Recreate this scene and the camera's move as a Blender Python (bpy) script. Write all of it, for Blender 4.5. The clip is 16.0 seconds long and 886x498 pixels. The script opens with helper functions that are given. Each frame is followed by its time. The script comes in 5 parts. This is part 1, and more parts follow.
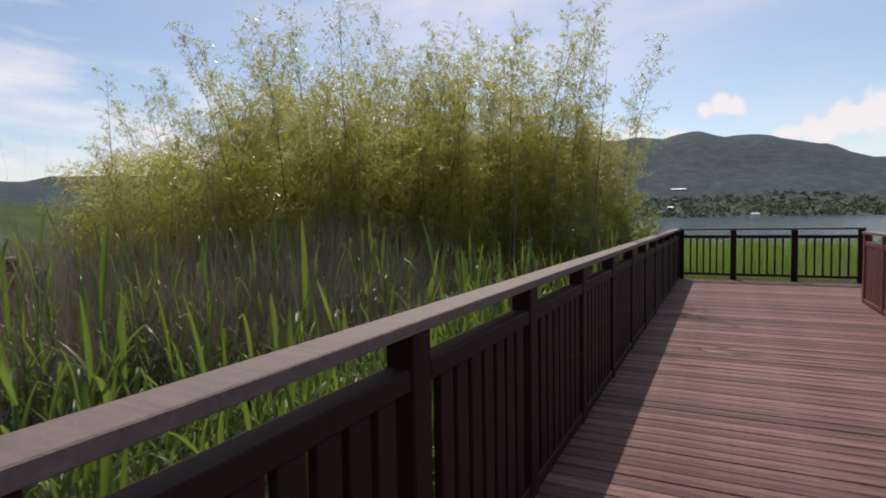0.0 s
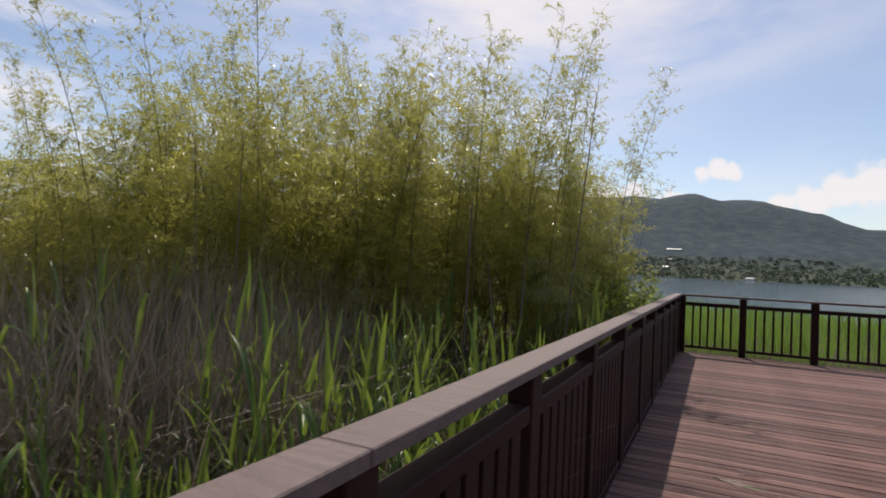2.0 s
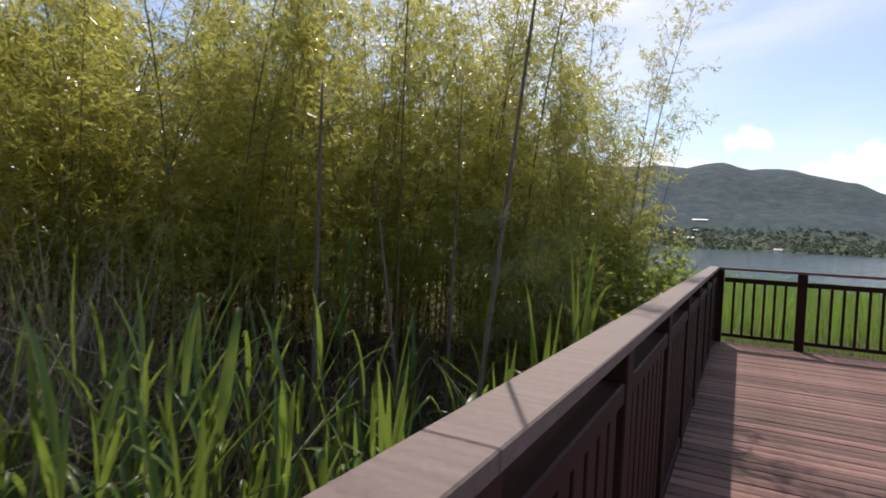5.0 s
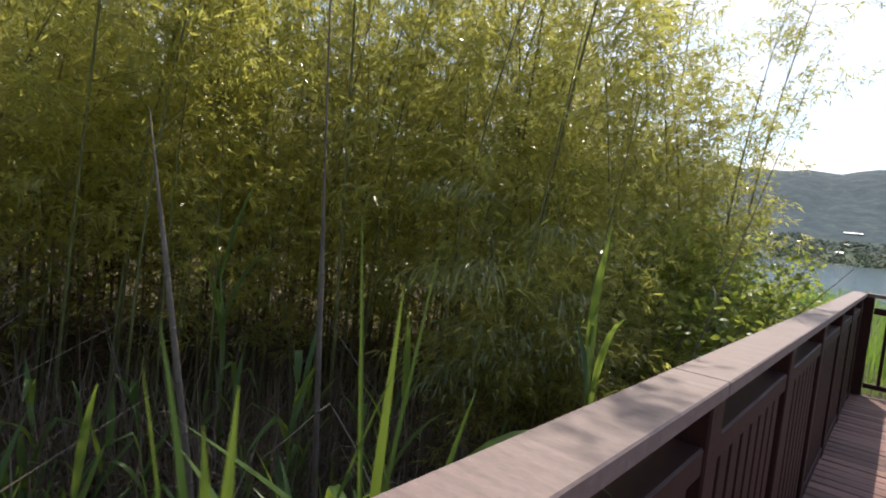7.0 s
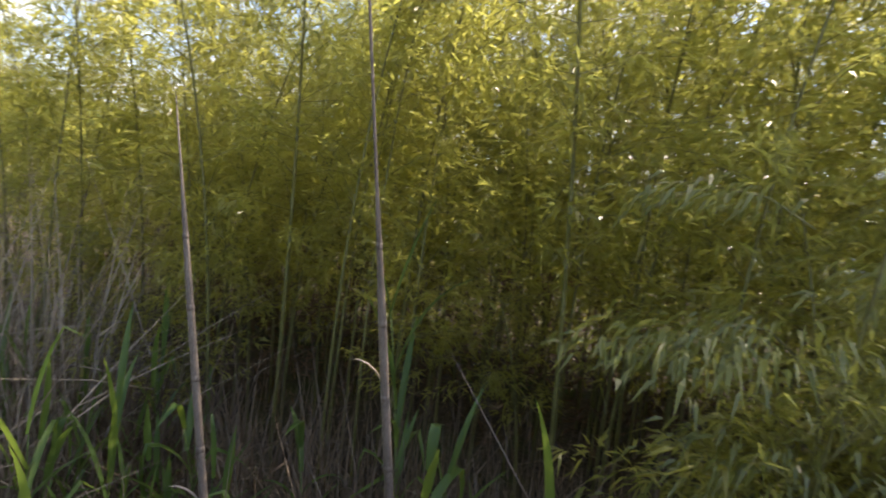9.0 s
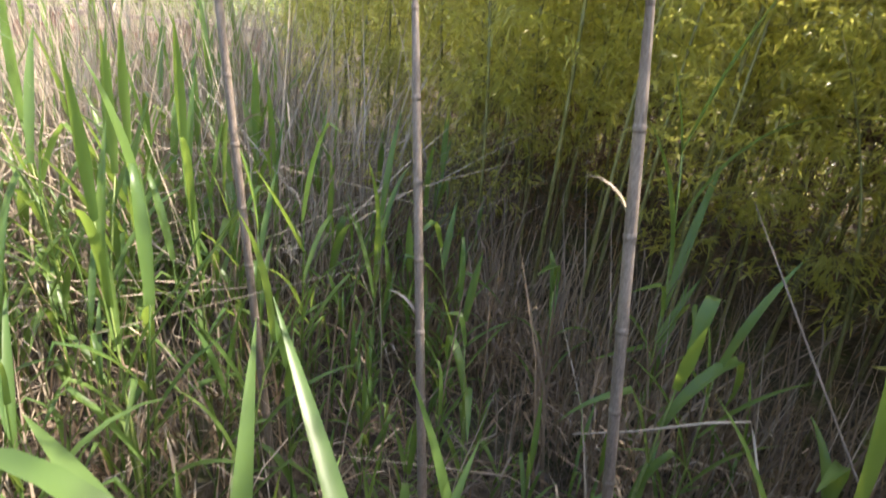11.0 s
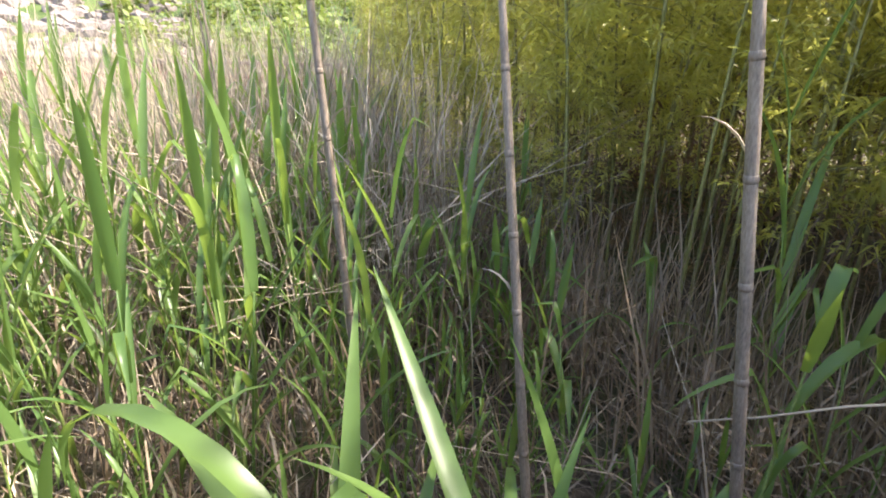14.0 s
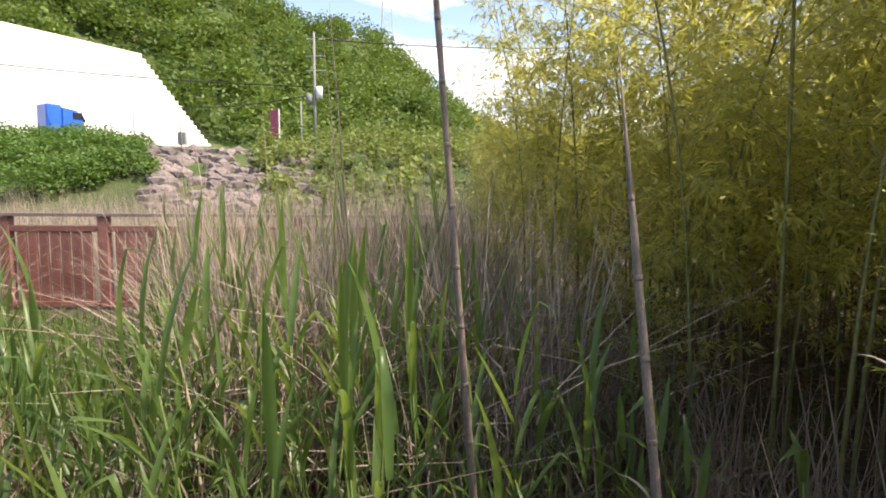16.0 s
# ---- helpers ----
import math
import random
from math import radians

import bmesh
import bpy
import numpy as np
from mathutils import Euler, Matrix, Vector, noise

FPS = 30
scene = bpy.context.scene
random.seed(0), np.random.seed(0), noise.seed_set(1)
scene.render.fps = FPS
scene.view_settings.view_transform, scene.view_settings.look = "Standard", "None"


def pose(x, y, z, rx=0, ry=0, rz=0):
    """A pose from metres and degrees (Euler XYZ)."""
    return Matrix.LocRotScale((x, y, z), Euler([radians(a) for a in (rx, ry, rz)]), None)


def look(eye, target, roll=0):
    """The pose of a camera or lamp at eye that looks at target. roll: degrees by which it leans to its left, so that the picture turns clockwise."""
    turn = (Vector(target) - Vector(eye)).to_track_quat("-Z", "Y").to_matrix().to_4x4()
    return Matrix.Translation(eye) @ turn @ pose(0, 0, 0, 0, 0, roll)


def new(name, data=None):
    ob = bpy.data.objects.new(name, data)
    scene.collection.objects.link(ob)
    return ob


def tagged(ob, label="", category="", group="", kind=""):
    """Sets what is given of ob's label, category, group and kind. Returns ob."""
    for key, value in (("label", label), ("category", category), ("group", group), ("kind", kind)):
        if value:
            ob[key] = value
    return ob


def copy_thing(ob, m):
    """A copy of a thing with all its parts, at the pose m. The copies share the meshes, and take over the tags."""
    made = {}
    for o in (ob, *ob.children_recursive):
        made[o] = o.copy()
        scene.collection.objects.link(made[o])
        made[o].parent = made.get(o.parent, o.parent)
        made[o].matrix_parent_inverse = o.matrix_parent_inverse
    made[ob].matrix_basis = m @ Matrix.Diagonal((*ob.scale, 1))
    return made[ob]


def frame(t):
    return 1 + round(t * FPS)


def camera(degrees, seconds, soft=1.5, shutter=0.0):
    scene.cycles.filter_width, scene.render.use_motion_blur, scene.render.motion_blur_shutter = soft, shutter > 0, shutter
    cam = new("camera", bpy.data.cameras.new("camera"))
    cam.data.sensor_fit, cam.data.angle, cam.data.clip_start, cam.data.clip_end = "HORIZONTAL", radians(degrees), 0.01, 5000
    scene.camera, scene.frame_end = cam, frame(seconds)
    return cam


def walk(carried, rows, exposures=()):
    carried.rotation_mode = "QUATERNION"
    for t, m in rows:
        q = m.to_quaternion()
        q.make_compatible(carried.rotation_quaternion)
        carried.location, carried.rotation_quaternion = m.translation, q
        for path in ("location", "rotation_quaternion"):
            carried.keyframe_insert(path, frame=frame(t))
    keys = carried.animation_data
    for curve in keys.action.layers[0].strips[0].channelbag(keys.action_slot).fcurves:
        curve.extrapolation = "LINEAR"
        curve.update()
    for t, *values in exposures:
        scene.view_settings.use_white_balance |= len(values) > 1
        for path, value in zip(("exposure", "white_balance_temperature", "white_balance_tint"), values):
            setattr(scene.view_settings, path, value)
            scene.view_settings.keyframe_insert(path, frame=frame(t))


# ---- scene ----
cam = camera(77.4, 16.0, 1.8, 0.3)
PATH = [
    (0, (0.95, -0.092, 1.53), (0.051, 1.692, 1.422), -1.0),
    (0.5, (0.937, 0.352, 1.553), (-0.012, 2.11, 1.462), 0.1),
    (1, (0.863, 0.889, 1.544), (-0.111, 2.636, 1.533), 0.8),
    (1.5, (0.78, 1.36, 1.567), (-0.278, 3.057, 1.599), 2.0),
    (2, (0.693, 1.797, 1.587), (-0.194, 3.589, 1.641), 2.7),
    (2.5, (0.656, 2.302, 1.564), (-0.351, 4.029, 1.63), 2.6),
    (3, (0.582, 2.721, 1.527), (-0.516, 4.392, 1.578), 2.6),
    (3.5, (0.459, 3.199, 1.55), (-0.595, 4.898, 1.557), 3.2),
    (4, (0.432, 3.677, 1.553), (-0.74, 5.298, 1.536), 2.3),
    (4.5, (0.376, 4.07, 1.518), (-0.554, 5.839, 1.455), 2.9),
    (7, (0.368, 6.235, 1.53), (-0.91, 7.769, 1.416), 6.4),
    (7.5, (0.323, 6.5, 1.537), (-0.98, 7.995, 1.277), 9.0),
    (8, (0.277, 6.749, 1.556), (-1.025, 8.261, 1.419), 4.6),
    (8.5, (0.178, 7.051, 1.55), (-1.608, 7.944, 1.442), 4.7),
    (9.0, (0.045, 7.26, 1.55), (-1.903, 7.694, 1.413), 6.0),
    (9.5, (-0.113, 7.364, 1.55), (-2.103, 7.263, 1.376), 6.3),
    (10.0, (-0.25, 7.388, 1.55), (-2.165, 6.885, 1.269), 6.3),
    (10.2, (-0.255, 7.39, 1.54), (-2.146, 6.85, 1.18), 6.3),
    (12.5, (-0.285, 7.407, 1.12), (-1.858, 6.948, -0.025), 6.5),
    (13.0, (-0.264, 7.4, 1.173), (-1.87, 6.875, 0.104), 3.7),
    (13.5, (-0.223, 7.371, 1.248), (-1.916, 6.673, 0.444), 2.1),
    (14.0, (-0.238, 7.376, 1.279), (-1.942, 6.553, 0.631), 1.6),
    (14.5, (-0.24, 7.384, 1.292), (-1.937, 6.507, 0.7), 2.3),
    (15.0, (-0.214, 7.352, 1.365), (-1.846, 6.289, 0.911), 0.8),
    (15.5, (-0.179, 7.334, 1.436), (-1.771, 6.154, 1.166), -0.1),
    (16.0, (-0.168, 7.333, 1.43), (-1.765, 6.143, 1.243), 0.4),
]
EXPOSURE = [(0, -0.25, 6900, 16), (2.5, -0.25, 6900, 16), (4.5, 0.1, 6900, 16), (7, 0.72, 6900, 14), (7.5, 0.95, 6900, 14), (8, 0.95, 6900, 15), (9, 1.5, 7200, 17), (10, 1.95, 7300, 18), (12.5, 3.0, 6800, 9), (13.5, 2.8, 6900, 11),
            (14.5, 2.3, 7000, 15), (15.0, 1.95, 7100, 16), (16, 1.35, 7300, 19)]
walk(cam, [(t, look(e, g, r)) for t, e, g, r in PATH], EXPOSURE)

# ---- world and sun ----
SUN_AZ, SUN_EL = radians(21), radians(53)      # azimuth to the left of +y
SUN_DIR = Vector((-math.sin(SUN_AZ) * math.cos(SUN_EL), math.cos(SUN_AZ) * math.cos(SUN_EL), math.sin(SUN_EL)))
world = bpy.data.worlds.new("world")
scene.world = world
world.use_nodes = True
wn, wl = world.node_tree.nodes, world.node_tree.links
wn.clear()
w_out = wn.new("ShaderNodeOutputWorld")
w_bg = wn.new("ShaderNodeBackground")
sky = wn.new("ShaderNodeTexSky")
sky.sky_type = "NISHITA"
sky.sun_disc = False
sky.sun_elevation = SUN_EL
sky.sun_rotation = -SUN_AZ
sky.air_density, sky.dust_density, sky.ozone_density = 1.0, 0.6, 1.5
w_bg.inputs["Strength"].default_value = 0.14
w_co = wn.new("ShaderNodeTexCoord")
w_map = wn.new("ShaderNodeMapping")
w_map.inputs["Scale"].default_value = (1.0, 1.0, 3.2)
w_map.inputs["Location"].default_value = (3.7, 1.3, 0.4)
wl.new(w_co.outputs["Generated"], w_map.inputs["Vector"])
w_n = wn.new("ShaderNodeTexNoise")
w_n.inputs["Scale"].default_value = 2.3
w_n.inputs["Detail"].default_value = 8
w_n.inputs["Roughness"].default_value = 0.58
w_n.inputs["Distortion"].default_value = 0.35
wl.new(w_map.outputs["Vector"], w_n.inputs["Vector"])
w_r = wn.new("ShaderNodeValToRGB")
w_r.color_ramp.elements[0].position, w_r.color_ramp.elements[0].color = 0.49, (0, 0, 0, 1)
w_r.color_ramp.elements[1].position, w_r.color_ramp.elements[1].color = 0.71, (1, 1, 1, 1)
wl.new(w_n.outputs["Fac"], w_r.inputs["Fac"])
w_sep = wn.new("ShaderNodeSeparateXYZ")
wl.new(w_co.outputs["Generated"], w_sep.inputs["Vector"])
w_band = wn.new("ShaderNodeValToRGB")
for _ in range(2):
    w_band.color_ramp.elements.new(0.5)
for e_, (p_, v_) in zip(w_band.color_ramp.elements, ((0.07, 0.0), (0.11, 1.0), (0.17, 0.55), (0.26, 0.0))):
    e_.position, e_.color = p_, (v_, v_, v_, 1)
wl.new(w_sep.outputs["Z"], w_band.inputs["Fac"])
w_n2 = wn.new("ShaderNodeTexNoise")
w_n2.inputs["Scale"].default_value, w_n2.inputs["Detail"].default_value, w_n2.inputs["Roughness"].default_value = 7.0, 9, 0.5
wl.new(w_map.outputs["Vector"], w_n2.inputs["Vector"])
w_r2 = wn.new("ShaderNodeValToRGB")
w_r2.color_ramp.elements[0].position, w_r2.color_ramp.elements[1].position = 0.50, 0.60
wl.new(w_n2.outputs["Fac"], w_r2.inputs["Fac"])
w_m2 = wn.new("ShaderNodeMath")
w_m2.operation = "MULTIPLY"
wl.new(w_r2.outputs["Color"], w_m2.inputs[0])
wl.new(w_band.outputs["Color"], w_m2.inputs[1])
w_max = wn.new("ShaderNodeMath")
w_max.operation = "MAXIMUM"
wl.new(w_r.outputs["Color"], w_max.inputs[0])
wl.new(w_m2.outputs["Value"], w_max.inputs[1])
w_mix = wn.new("ShaderNodeMix")
w_mix.data_type = "RGBA"
w_west = wn.new("ShaderNodeMapRange")
w_west.inputs["From Min"].default_value, w_west.inputs["From Max"].default_value = 0.20, 0.55
w_west.inputs["To Min"].default_value, w_west.inputs["To Max"].default_value = 0.12, 1.0
w_neg = wn.new("ShaderNodeMath")
w_neg.operation = "MULTIPLY"
w_neg.inputs[1].default_value = -1.0
wl.new(w_sep.outputs["X"], w_neg.inputs[0])
wl.new(w_neg.outputs["Value"], w_west.inputs["Value"])
w_high = wn.new("ShaderNodeMath")
w_high.operation = "MULTIPLY"
wl.new(w_max.outputs["Value"], w_high.inputs[0])
wl.new(w_west.outputs["Result"], w_high.inputs[1])
wl.new(w_high.outputs["Value"], w_mix.inputs["Factor"])
wl.new(sky.outputs["Color"], w_mix.inputs["A"])
w_mix.inputs["B"].default_value = (8.0, 8.1, 8.4, 1)


def w_math(op, a, b=None):
    n = wn.new("ShaderNodeMath")
    n.operation = op
    for sock, v in zip(n.inputs, (a, b)):
        if isinstance(v, (int, float)):
            sock.default_value = v
        elif v is not None:
            wl.new(v, sock)
    return n.outputs["Value"]


def w_range(v, a, b):
    n = wn.new("ShaderNodeMapRange")
    n.interpolation_type = "SMOOTHSTEP"
    n.inputs["From Min"].default_value, n.inputs["From Max"].default_value = a, b
    wl.new(v, n.inputs["Value"])
    return n.outputs["Result"]


# thin bright cloud round the sun
w_dot = wn.new("ShaderNodeVectorMath")
w_dot.operation = "DOT_PRODUCT"
wl.new(w_co.outputs["Generated"], w_dot.inputs[0])
w_dot.inputs[1].default_value = SUN_DIR
veil = w_math("MULTIPLY", w_range(w_dot.outputs["Value"], 0.70, 0.93), w_range(w_n.outputs["Fac"], 0.25, 0.58))
# small heaped clouds low over the lake, uneven at their edges
w_n3 = wn.new("ShaderNodeTexNoise")
w_n3.inputs["Scale"].default_value, w_n3.inputs["Detail"].default_value, w_n3.inputs["Roughness"].default_value = 34.0, 5, 0.55
wl.new(w_co.outputs["Generated"], w_n3.inputs["Vector"])
heap = None
for c_, r_ in (((-0.003, 0.985, 0.172), 0.024), ((-0.024, 0.985, 0.167), 0.020), ((0.016, 0.985, 0.167), 0.020), ((0.128, 0.985, 0.118), 0.034), ((0.16, 0.977, 0.134), 0.036),
               ((0.195, 0.971, 0.142), 0.044), ((0.25, 0.961, 0.13), 0.06), ((0.085, 0.989, 0.112), 0.028), ((-0.125, 0.983, 0.128), 0.036), ((-0.073, 0.989, 0.12), 0.03),
               ((0.32, 0.94, 0.12), 0.05), ((-0.18, 0.975, 0.125), 0.04)):
    w_d = wn.new("ShaderNodeVectorMath")
    w_d.operation = "DISTANCE"
    wl.new(w_co.outputs["Generated"], w_d.inputs[0])
    w_d.inputs[1].default_value = Vector(c_).normalized()
    one = w_math("SUBTRACT", 1.0, w_range(w_math("ADD", w_math("DIVIDE", w_d.outputs["Value"], r_ * 0.8), w_math("MULTIPLY", w_math("SUBTRACT", w_n3.outputs["Fac"], 0.5), 1.6)), 0.55, 1.15))
    heap = one if heap is None else w_math("MAXIMUM", heap, one)
w_add = w_math("MAXIMUM", w_math("MULTIPLY", veil, 0.9), w_math("MULTIPLY", heap, 0.85))
w_mix2 = wn.new("ShaderNodeMix")
w_mix2.data_type = "RGBA"
wl.new(w_add, w_mix2.inputs["Factor"])
wl.new(w_mix.outputs["Result"], w_mix2.inputs["A"])
w_mix2.inputs["B"].default_value = (7.6, 7.6, 7.7, 1)
wl.new(w_mix2.outputs["Result"], w_bg.inputs["Color"])
wl.new(w_bg.outputs["Background"], w_out.inputs["Surface"])

sun = new("sun", bpy.data.lights.new("sun", "SUN"))
sun.data.energy, sun.data.angle, sun.data.color = 3.6, radians(0.53), (1.0, 0.95, 0.86)
sun.matrix_world = look(SUN_DIR * 60, (0, 0, 0))


# ---- materials ----
def noise_node(nt, scale, detail=4, rough=0.55, vec=None, stretch=None):
    n = nt.nodes.new("ShaderNodeTexNoise")
    n.inputs["Scale"].default_value, n.inputs["Detail"].default_value, n.inputs["Roughness"].default_value = scale, detail, rough
    if vec is not None:
        if stretch:
            mp = nt.nodes.new("ShaderNodeMapping")
            mp.inputs["Scale"].default_value = stretch
            nt.links.new(vec, mp.inputs["Vector"])
            vec = mp.outputs["Vector"]
        nt.links.new(vec, n.inputs["Vector"])
    return n


def ramp(nt, fac, stops):
    r = nt.nodes.new("ShaderNodeValToRGB")
    el = r.color_ramp.elements
    while len(el) < len(stops):
        el.new(0.5)
    for e, (p, c) in zip(el, stops):
        e.position, e.color = p, (*c, 1)
    nt.links.new(fac, r.inputs["Fac"])
    return r.outputs["Color"]


def mixed(nt, fac, a, b, mode="MIX"):
    m = nt.nodes.new("ShaderNodeMix")
    m.data_type, m.blend_type = "RGBA", mode
    for s, v in ((m.inputs["Factor"], fac), (m.inputs["A"], a), (m.inputs["B"], b)):
        if isinstance(v, (int, float)):
            s.default_value = v
        elif isinstance(v, tuple):
            s.default_value = (*v, 1)
        else:
            nt.links.new(v, s)
    return m.outputs["Result"]


def base_mat(name, rough=0.7, spec=0.4):
    m = bpy.data.materials.new(name)
    m.use_nodes = True
    nt = m.node_tree
    b = nt.nodes["Principled BSDF"]
    b.inputs["Roughness"].default_value = rough
    b.inputs["Specular IOR Level"].default_value = spec
    return m, nt, b


def obj_vec(nt):
    return nt.nodes.new("ShaderNodeTexCoord").outputs["Object"]


def pos_vec(nt):
    return nt.nodes.new("ShaderNodeNewGeometry").outputs["Position"]


def bump(nt, b, height, strength, dist=0.01):
    n = nt.nodes.new("ShaderNodeBump")
    n.inputs["Strength"].default_value, n.inputs["Distance"].default_value = strength, dist
    nt.links.new(height, n.inputs["Height"])
    nt.links.new(n.outputs["Normal"], b.inputs["Normal"])


def surface(name, c1, c2, scale=6.0, rough=0.7, fine=60.0, stretch=None, bumps=0.25, spec=0.4, rand=0.0, metal=0.0, world_space=False, lo=0.3, hi=0.7):
    """Two-scale mottled surface with fine relief."""
    m, nt, b = base_mat(name, rough, spec)
    v = pos_vec(nt) if world_space else obj_vec(nt)
    n1 = noise_node(nt, scale, 5, 0.6, v, stretch)
    n2 = noise_node(nt, fine, 3, 0.6, v, stretch)
    c = ramp(nt, n1.outputs["Fac"], [(lo, c1), (hi, c2)])
    c = mixed(nt, 0.35, c, ramp(nt, n2.outputs["Fac"], [(0.35, tuple(x * 0.55 for x in c1)), (0.65, tuple(min(1, x * 1.25) for x in c2))]))
    if rand:
        oi = nt.nodes.new("ShaderNodeObjectInfo")
        c = mixed(nt, 1.0, c, ramp(nt, oi.outputs["Random"], [(0, (1 - rand,) * 3), (1, (1 + rand * 0.4,) * 3)]), "MULTIPLY")
    nt.links.new(c, b.inputs["Base Color"])
    b.inputs["Metallic"].default_value = metal
    bump(nt, b, n2.outputs["Fac"], bumps)
    return m


def leaf_mat(name, dark, light, trans, amount=0.5, rough=0.45, per_object=True, patch=1.1, spec=0.3):
    """A thin leaf: gloss on top, light passing through."""
    m, nt, b = base_mat(name, rough, spec)
    geo = nt.nodes.new("ShaderNodeNewGeometry")
    c = ramp(nt, geo.outputs["Random Per Island"], [(0.0, dark), (1.0, light)])
    n = noise_node(nt, patch, 3, 0.55, geo.outputs["Position"])
    c = mixed(nt, 0.5, c, ramp(nt, n.outputs["Fac"], [(0.35, dark), (0.65, light)]))
    if per_object:
        oi = nt.nodes.new("ShaderNodeObjectInfo")
        c = mixed(nt, 1.0, c, ramp(nt, oi.outputs["Random"], [(0, (0.75, 0.8, 0.8)), (1, (1.2, 1.1, 1.0))]), "MULTIPLY")
    nt.links.new(c, b.inputs["Base Color"])
    t = nt.nodes.new("ShaderNodeBsdfTranslucent")
    nt.links.new(mixed(nt, 0.6, c, trans), t.inputs["Color"])
    mx = nt.nodes.new("ShaderNodeMixShader")
    mx.inputs["Fac"].default_value = amount
    nt.links.new(b.outputs["BSDF"], mx.inputs[1])
    nt.links.new(t.outputs["BSDF"], mx.inputs[2])
    nt.links.new(mx.outputs["Shader"], nt.nodes["Material Output"].inputs["Surface"])
    return m


M_DECK = surface("deck_wood", (0.105, 0.044, 0.035), (0.30, 0.175, 0.148), 2.4, 0.62, 34, (0.5, 8, 8), 0.4, 0.18, 0.42, lo=0.40, hi=0.60)
# one railing paint twice: shade put into the first colour, sunlight into the second
M_RAIL_SHADED = surface("rail_paint_shaded", (0.026, 0.0095, 0.009), (0.048, 0.018, 0.0165), 4.0, 0.6, 70, (6, 6, 1.5), 0.2, 0.15, 0.2)
M_RAIL_SUNLIT = surface("rail_paint_sunlit", (0.15, 0.055, 0.042), (0.26, 0.105, 0.085), 4.0, 0.6, 70, (6, 6, 1.5), 0.2, 0.4, 0.25)
M_TOP = surface("rail_top_weathered", (0.125, 0.085, 0.077), (0.235, 0.17, 0.155), 5.0, 0.6, 60, (8, 0.7, 8), 0.3, 0.4, 0.12)
M_BAMBOO = leaf_mat("bamboo_leaf", (0.085, 0.10, 0.026), (0.30, 0.285, 0.078), (0.88, 0.86, 0.21), 0.58, 0.28, spec=0.6)
M_CULM = surface("bamboo_culm", (0.10, 0.10, 0.03), (0.20, 0.18, 0.06), 8, 0.45, 60)
M_REED = leaf_mat("reed_leaf", (0.036, 0.084, 0.024), (0.115, 0.18, 0.055), (0.45, 0.62, 0.09), 0.34, 0.36)
M_STEM = surface("reed_stem", (0.10, 0.16, 0.04), (0.22, 0.26, 0.08), 10, 0.5, 80)
M_CANE = surface("dead_cane", (0.10, 0.074, 0.058), (0.23, 0.18, 0.145), 9, 0.6, 90, (4, 4, 1))
M_DRY = leaf_mat("dry_reed", (0.10, 0.072, 0.052), (0.55, 0.45, 0.35), (0.40, 0.30, 0.20), 0.09, 0.6, False, 2.2)
M_SPRAY = leaf_mat("bamboo_spray_leaf", (0.075, 0.09, 0.028), (0.22, 0.225, 0.075), (0.6, 0.62, 0.15), 0.4, 0.26, spec=0.5)
# dead-leaf brown, darkened to carry the grove's inner shade as well
M_DEAD_SHADED = leaf_mat("dead_leaf_shaded", (0.045, 0.026, 0.018), (0.20, 0.125, 0.08), (0.35, 0.2, 0.1), 0.15, 0.7, False)
M_BROWN = leaf_mat("brown_reed", (0.06, 0.042, 0.03), (0.30, 0.215, 0.15), (0.4, 0.28, 0.16), 0.14, 0.65, False, 1.7)
M_STRAW = leaf_mat("straw", (0.055, 0.042, 0.033), (0.19, 0.15, 0.122), (0.35, 0.27, 0.18), 0.15, 0.7, False)
M_GRASS = leaf_mat("meadow_grass", (0.07, 0.15, 0.03), (0.16, 0.25, 0.05), (0.35, 0.55, 0.08), 0.45, 0.5, False)
M_SHRUB = leaf_mat("shrub_leaf", (0.08, 0.13, 0.03), (0.20, 0.27, 0.06), (0.55, 0.62, 0.1), 0.5, 0.4)
M_HILL = leaf_mat("hill_leaf", (0.026, 0.058, 0.014), (0.145, 0.215, 0.04), (0.26, 0.38, 0.05), 0.25, 0.6, False, 0.055)
# leaves greyed towards blue: distance haze painted into their colour
M_HAZYWOODS = leaf_mat("hazy_woods_leaf", (0.046, 0.07, 0.062), (0.07, 0.096, 0.076), (0.15, 0.22, 0.08), 0.2, 0.7, False)
M_SLOPE = leaf_mat("slope_leaf", (0.06, 0.095, 0.022), (0.21, 0.25, 0.06), (0.35, 0.42, 0.08), 0.28, 0.6, False, 0.16)
M_BUSH = leaf_mat("bush_leaf", (0.024, 0.068, 0.014), (0.12, 0.20, 0.04), (0.25, 0.42, 0.06), 0.25, 0.5, False, 0.45)
M_CONC = surface("white_concrete", (0.74, 0.74, 0.73), (0.84, 0.84, 0.83), 0.25, 0.8, 3.0, None, 0.1)
M_ROCK = surface("embankment_rock", (0.11, 0.088, 0.08), (0.25, 0.205, 0.185), 1.2, 0.9, 9, None, 0.6, rand=0.3)
M_BARK = surface("bark", (0.10, 0.08, 0.06), (0.2, 0.17, 0.14), 6, 0.9, 40)
M_BLUE = surface("blue_paint", (0.01, 0.09, 0.42), (0.015, 0.13, 0.55), 1.0, 0.35, 20, None, 0.02, 0.5)
M_GLASSD = surface("dark_window", (0.01, 0.012, 0.016), (0.02, 0.024, 0.03), 2.0, 0.08, 20, None, 0.0, 0.6)
M_TYRE = surface("tyre_rubber", (0.015, 0.015, 0.015), (0.03, 0.03, 0.03), 8, 0.85, 60)
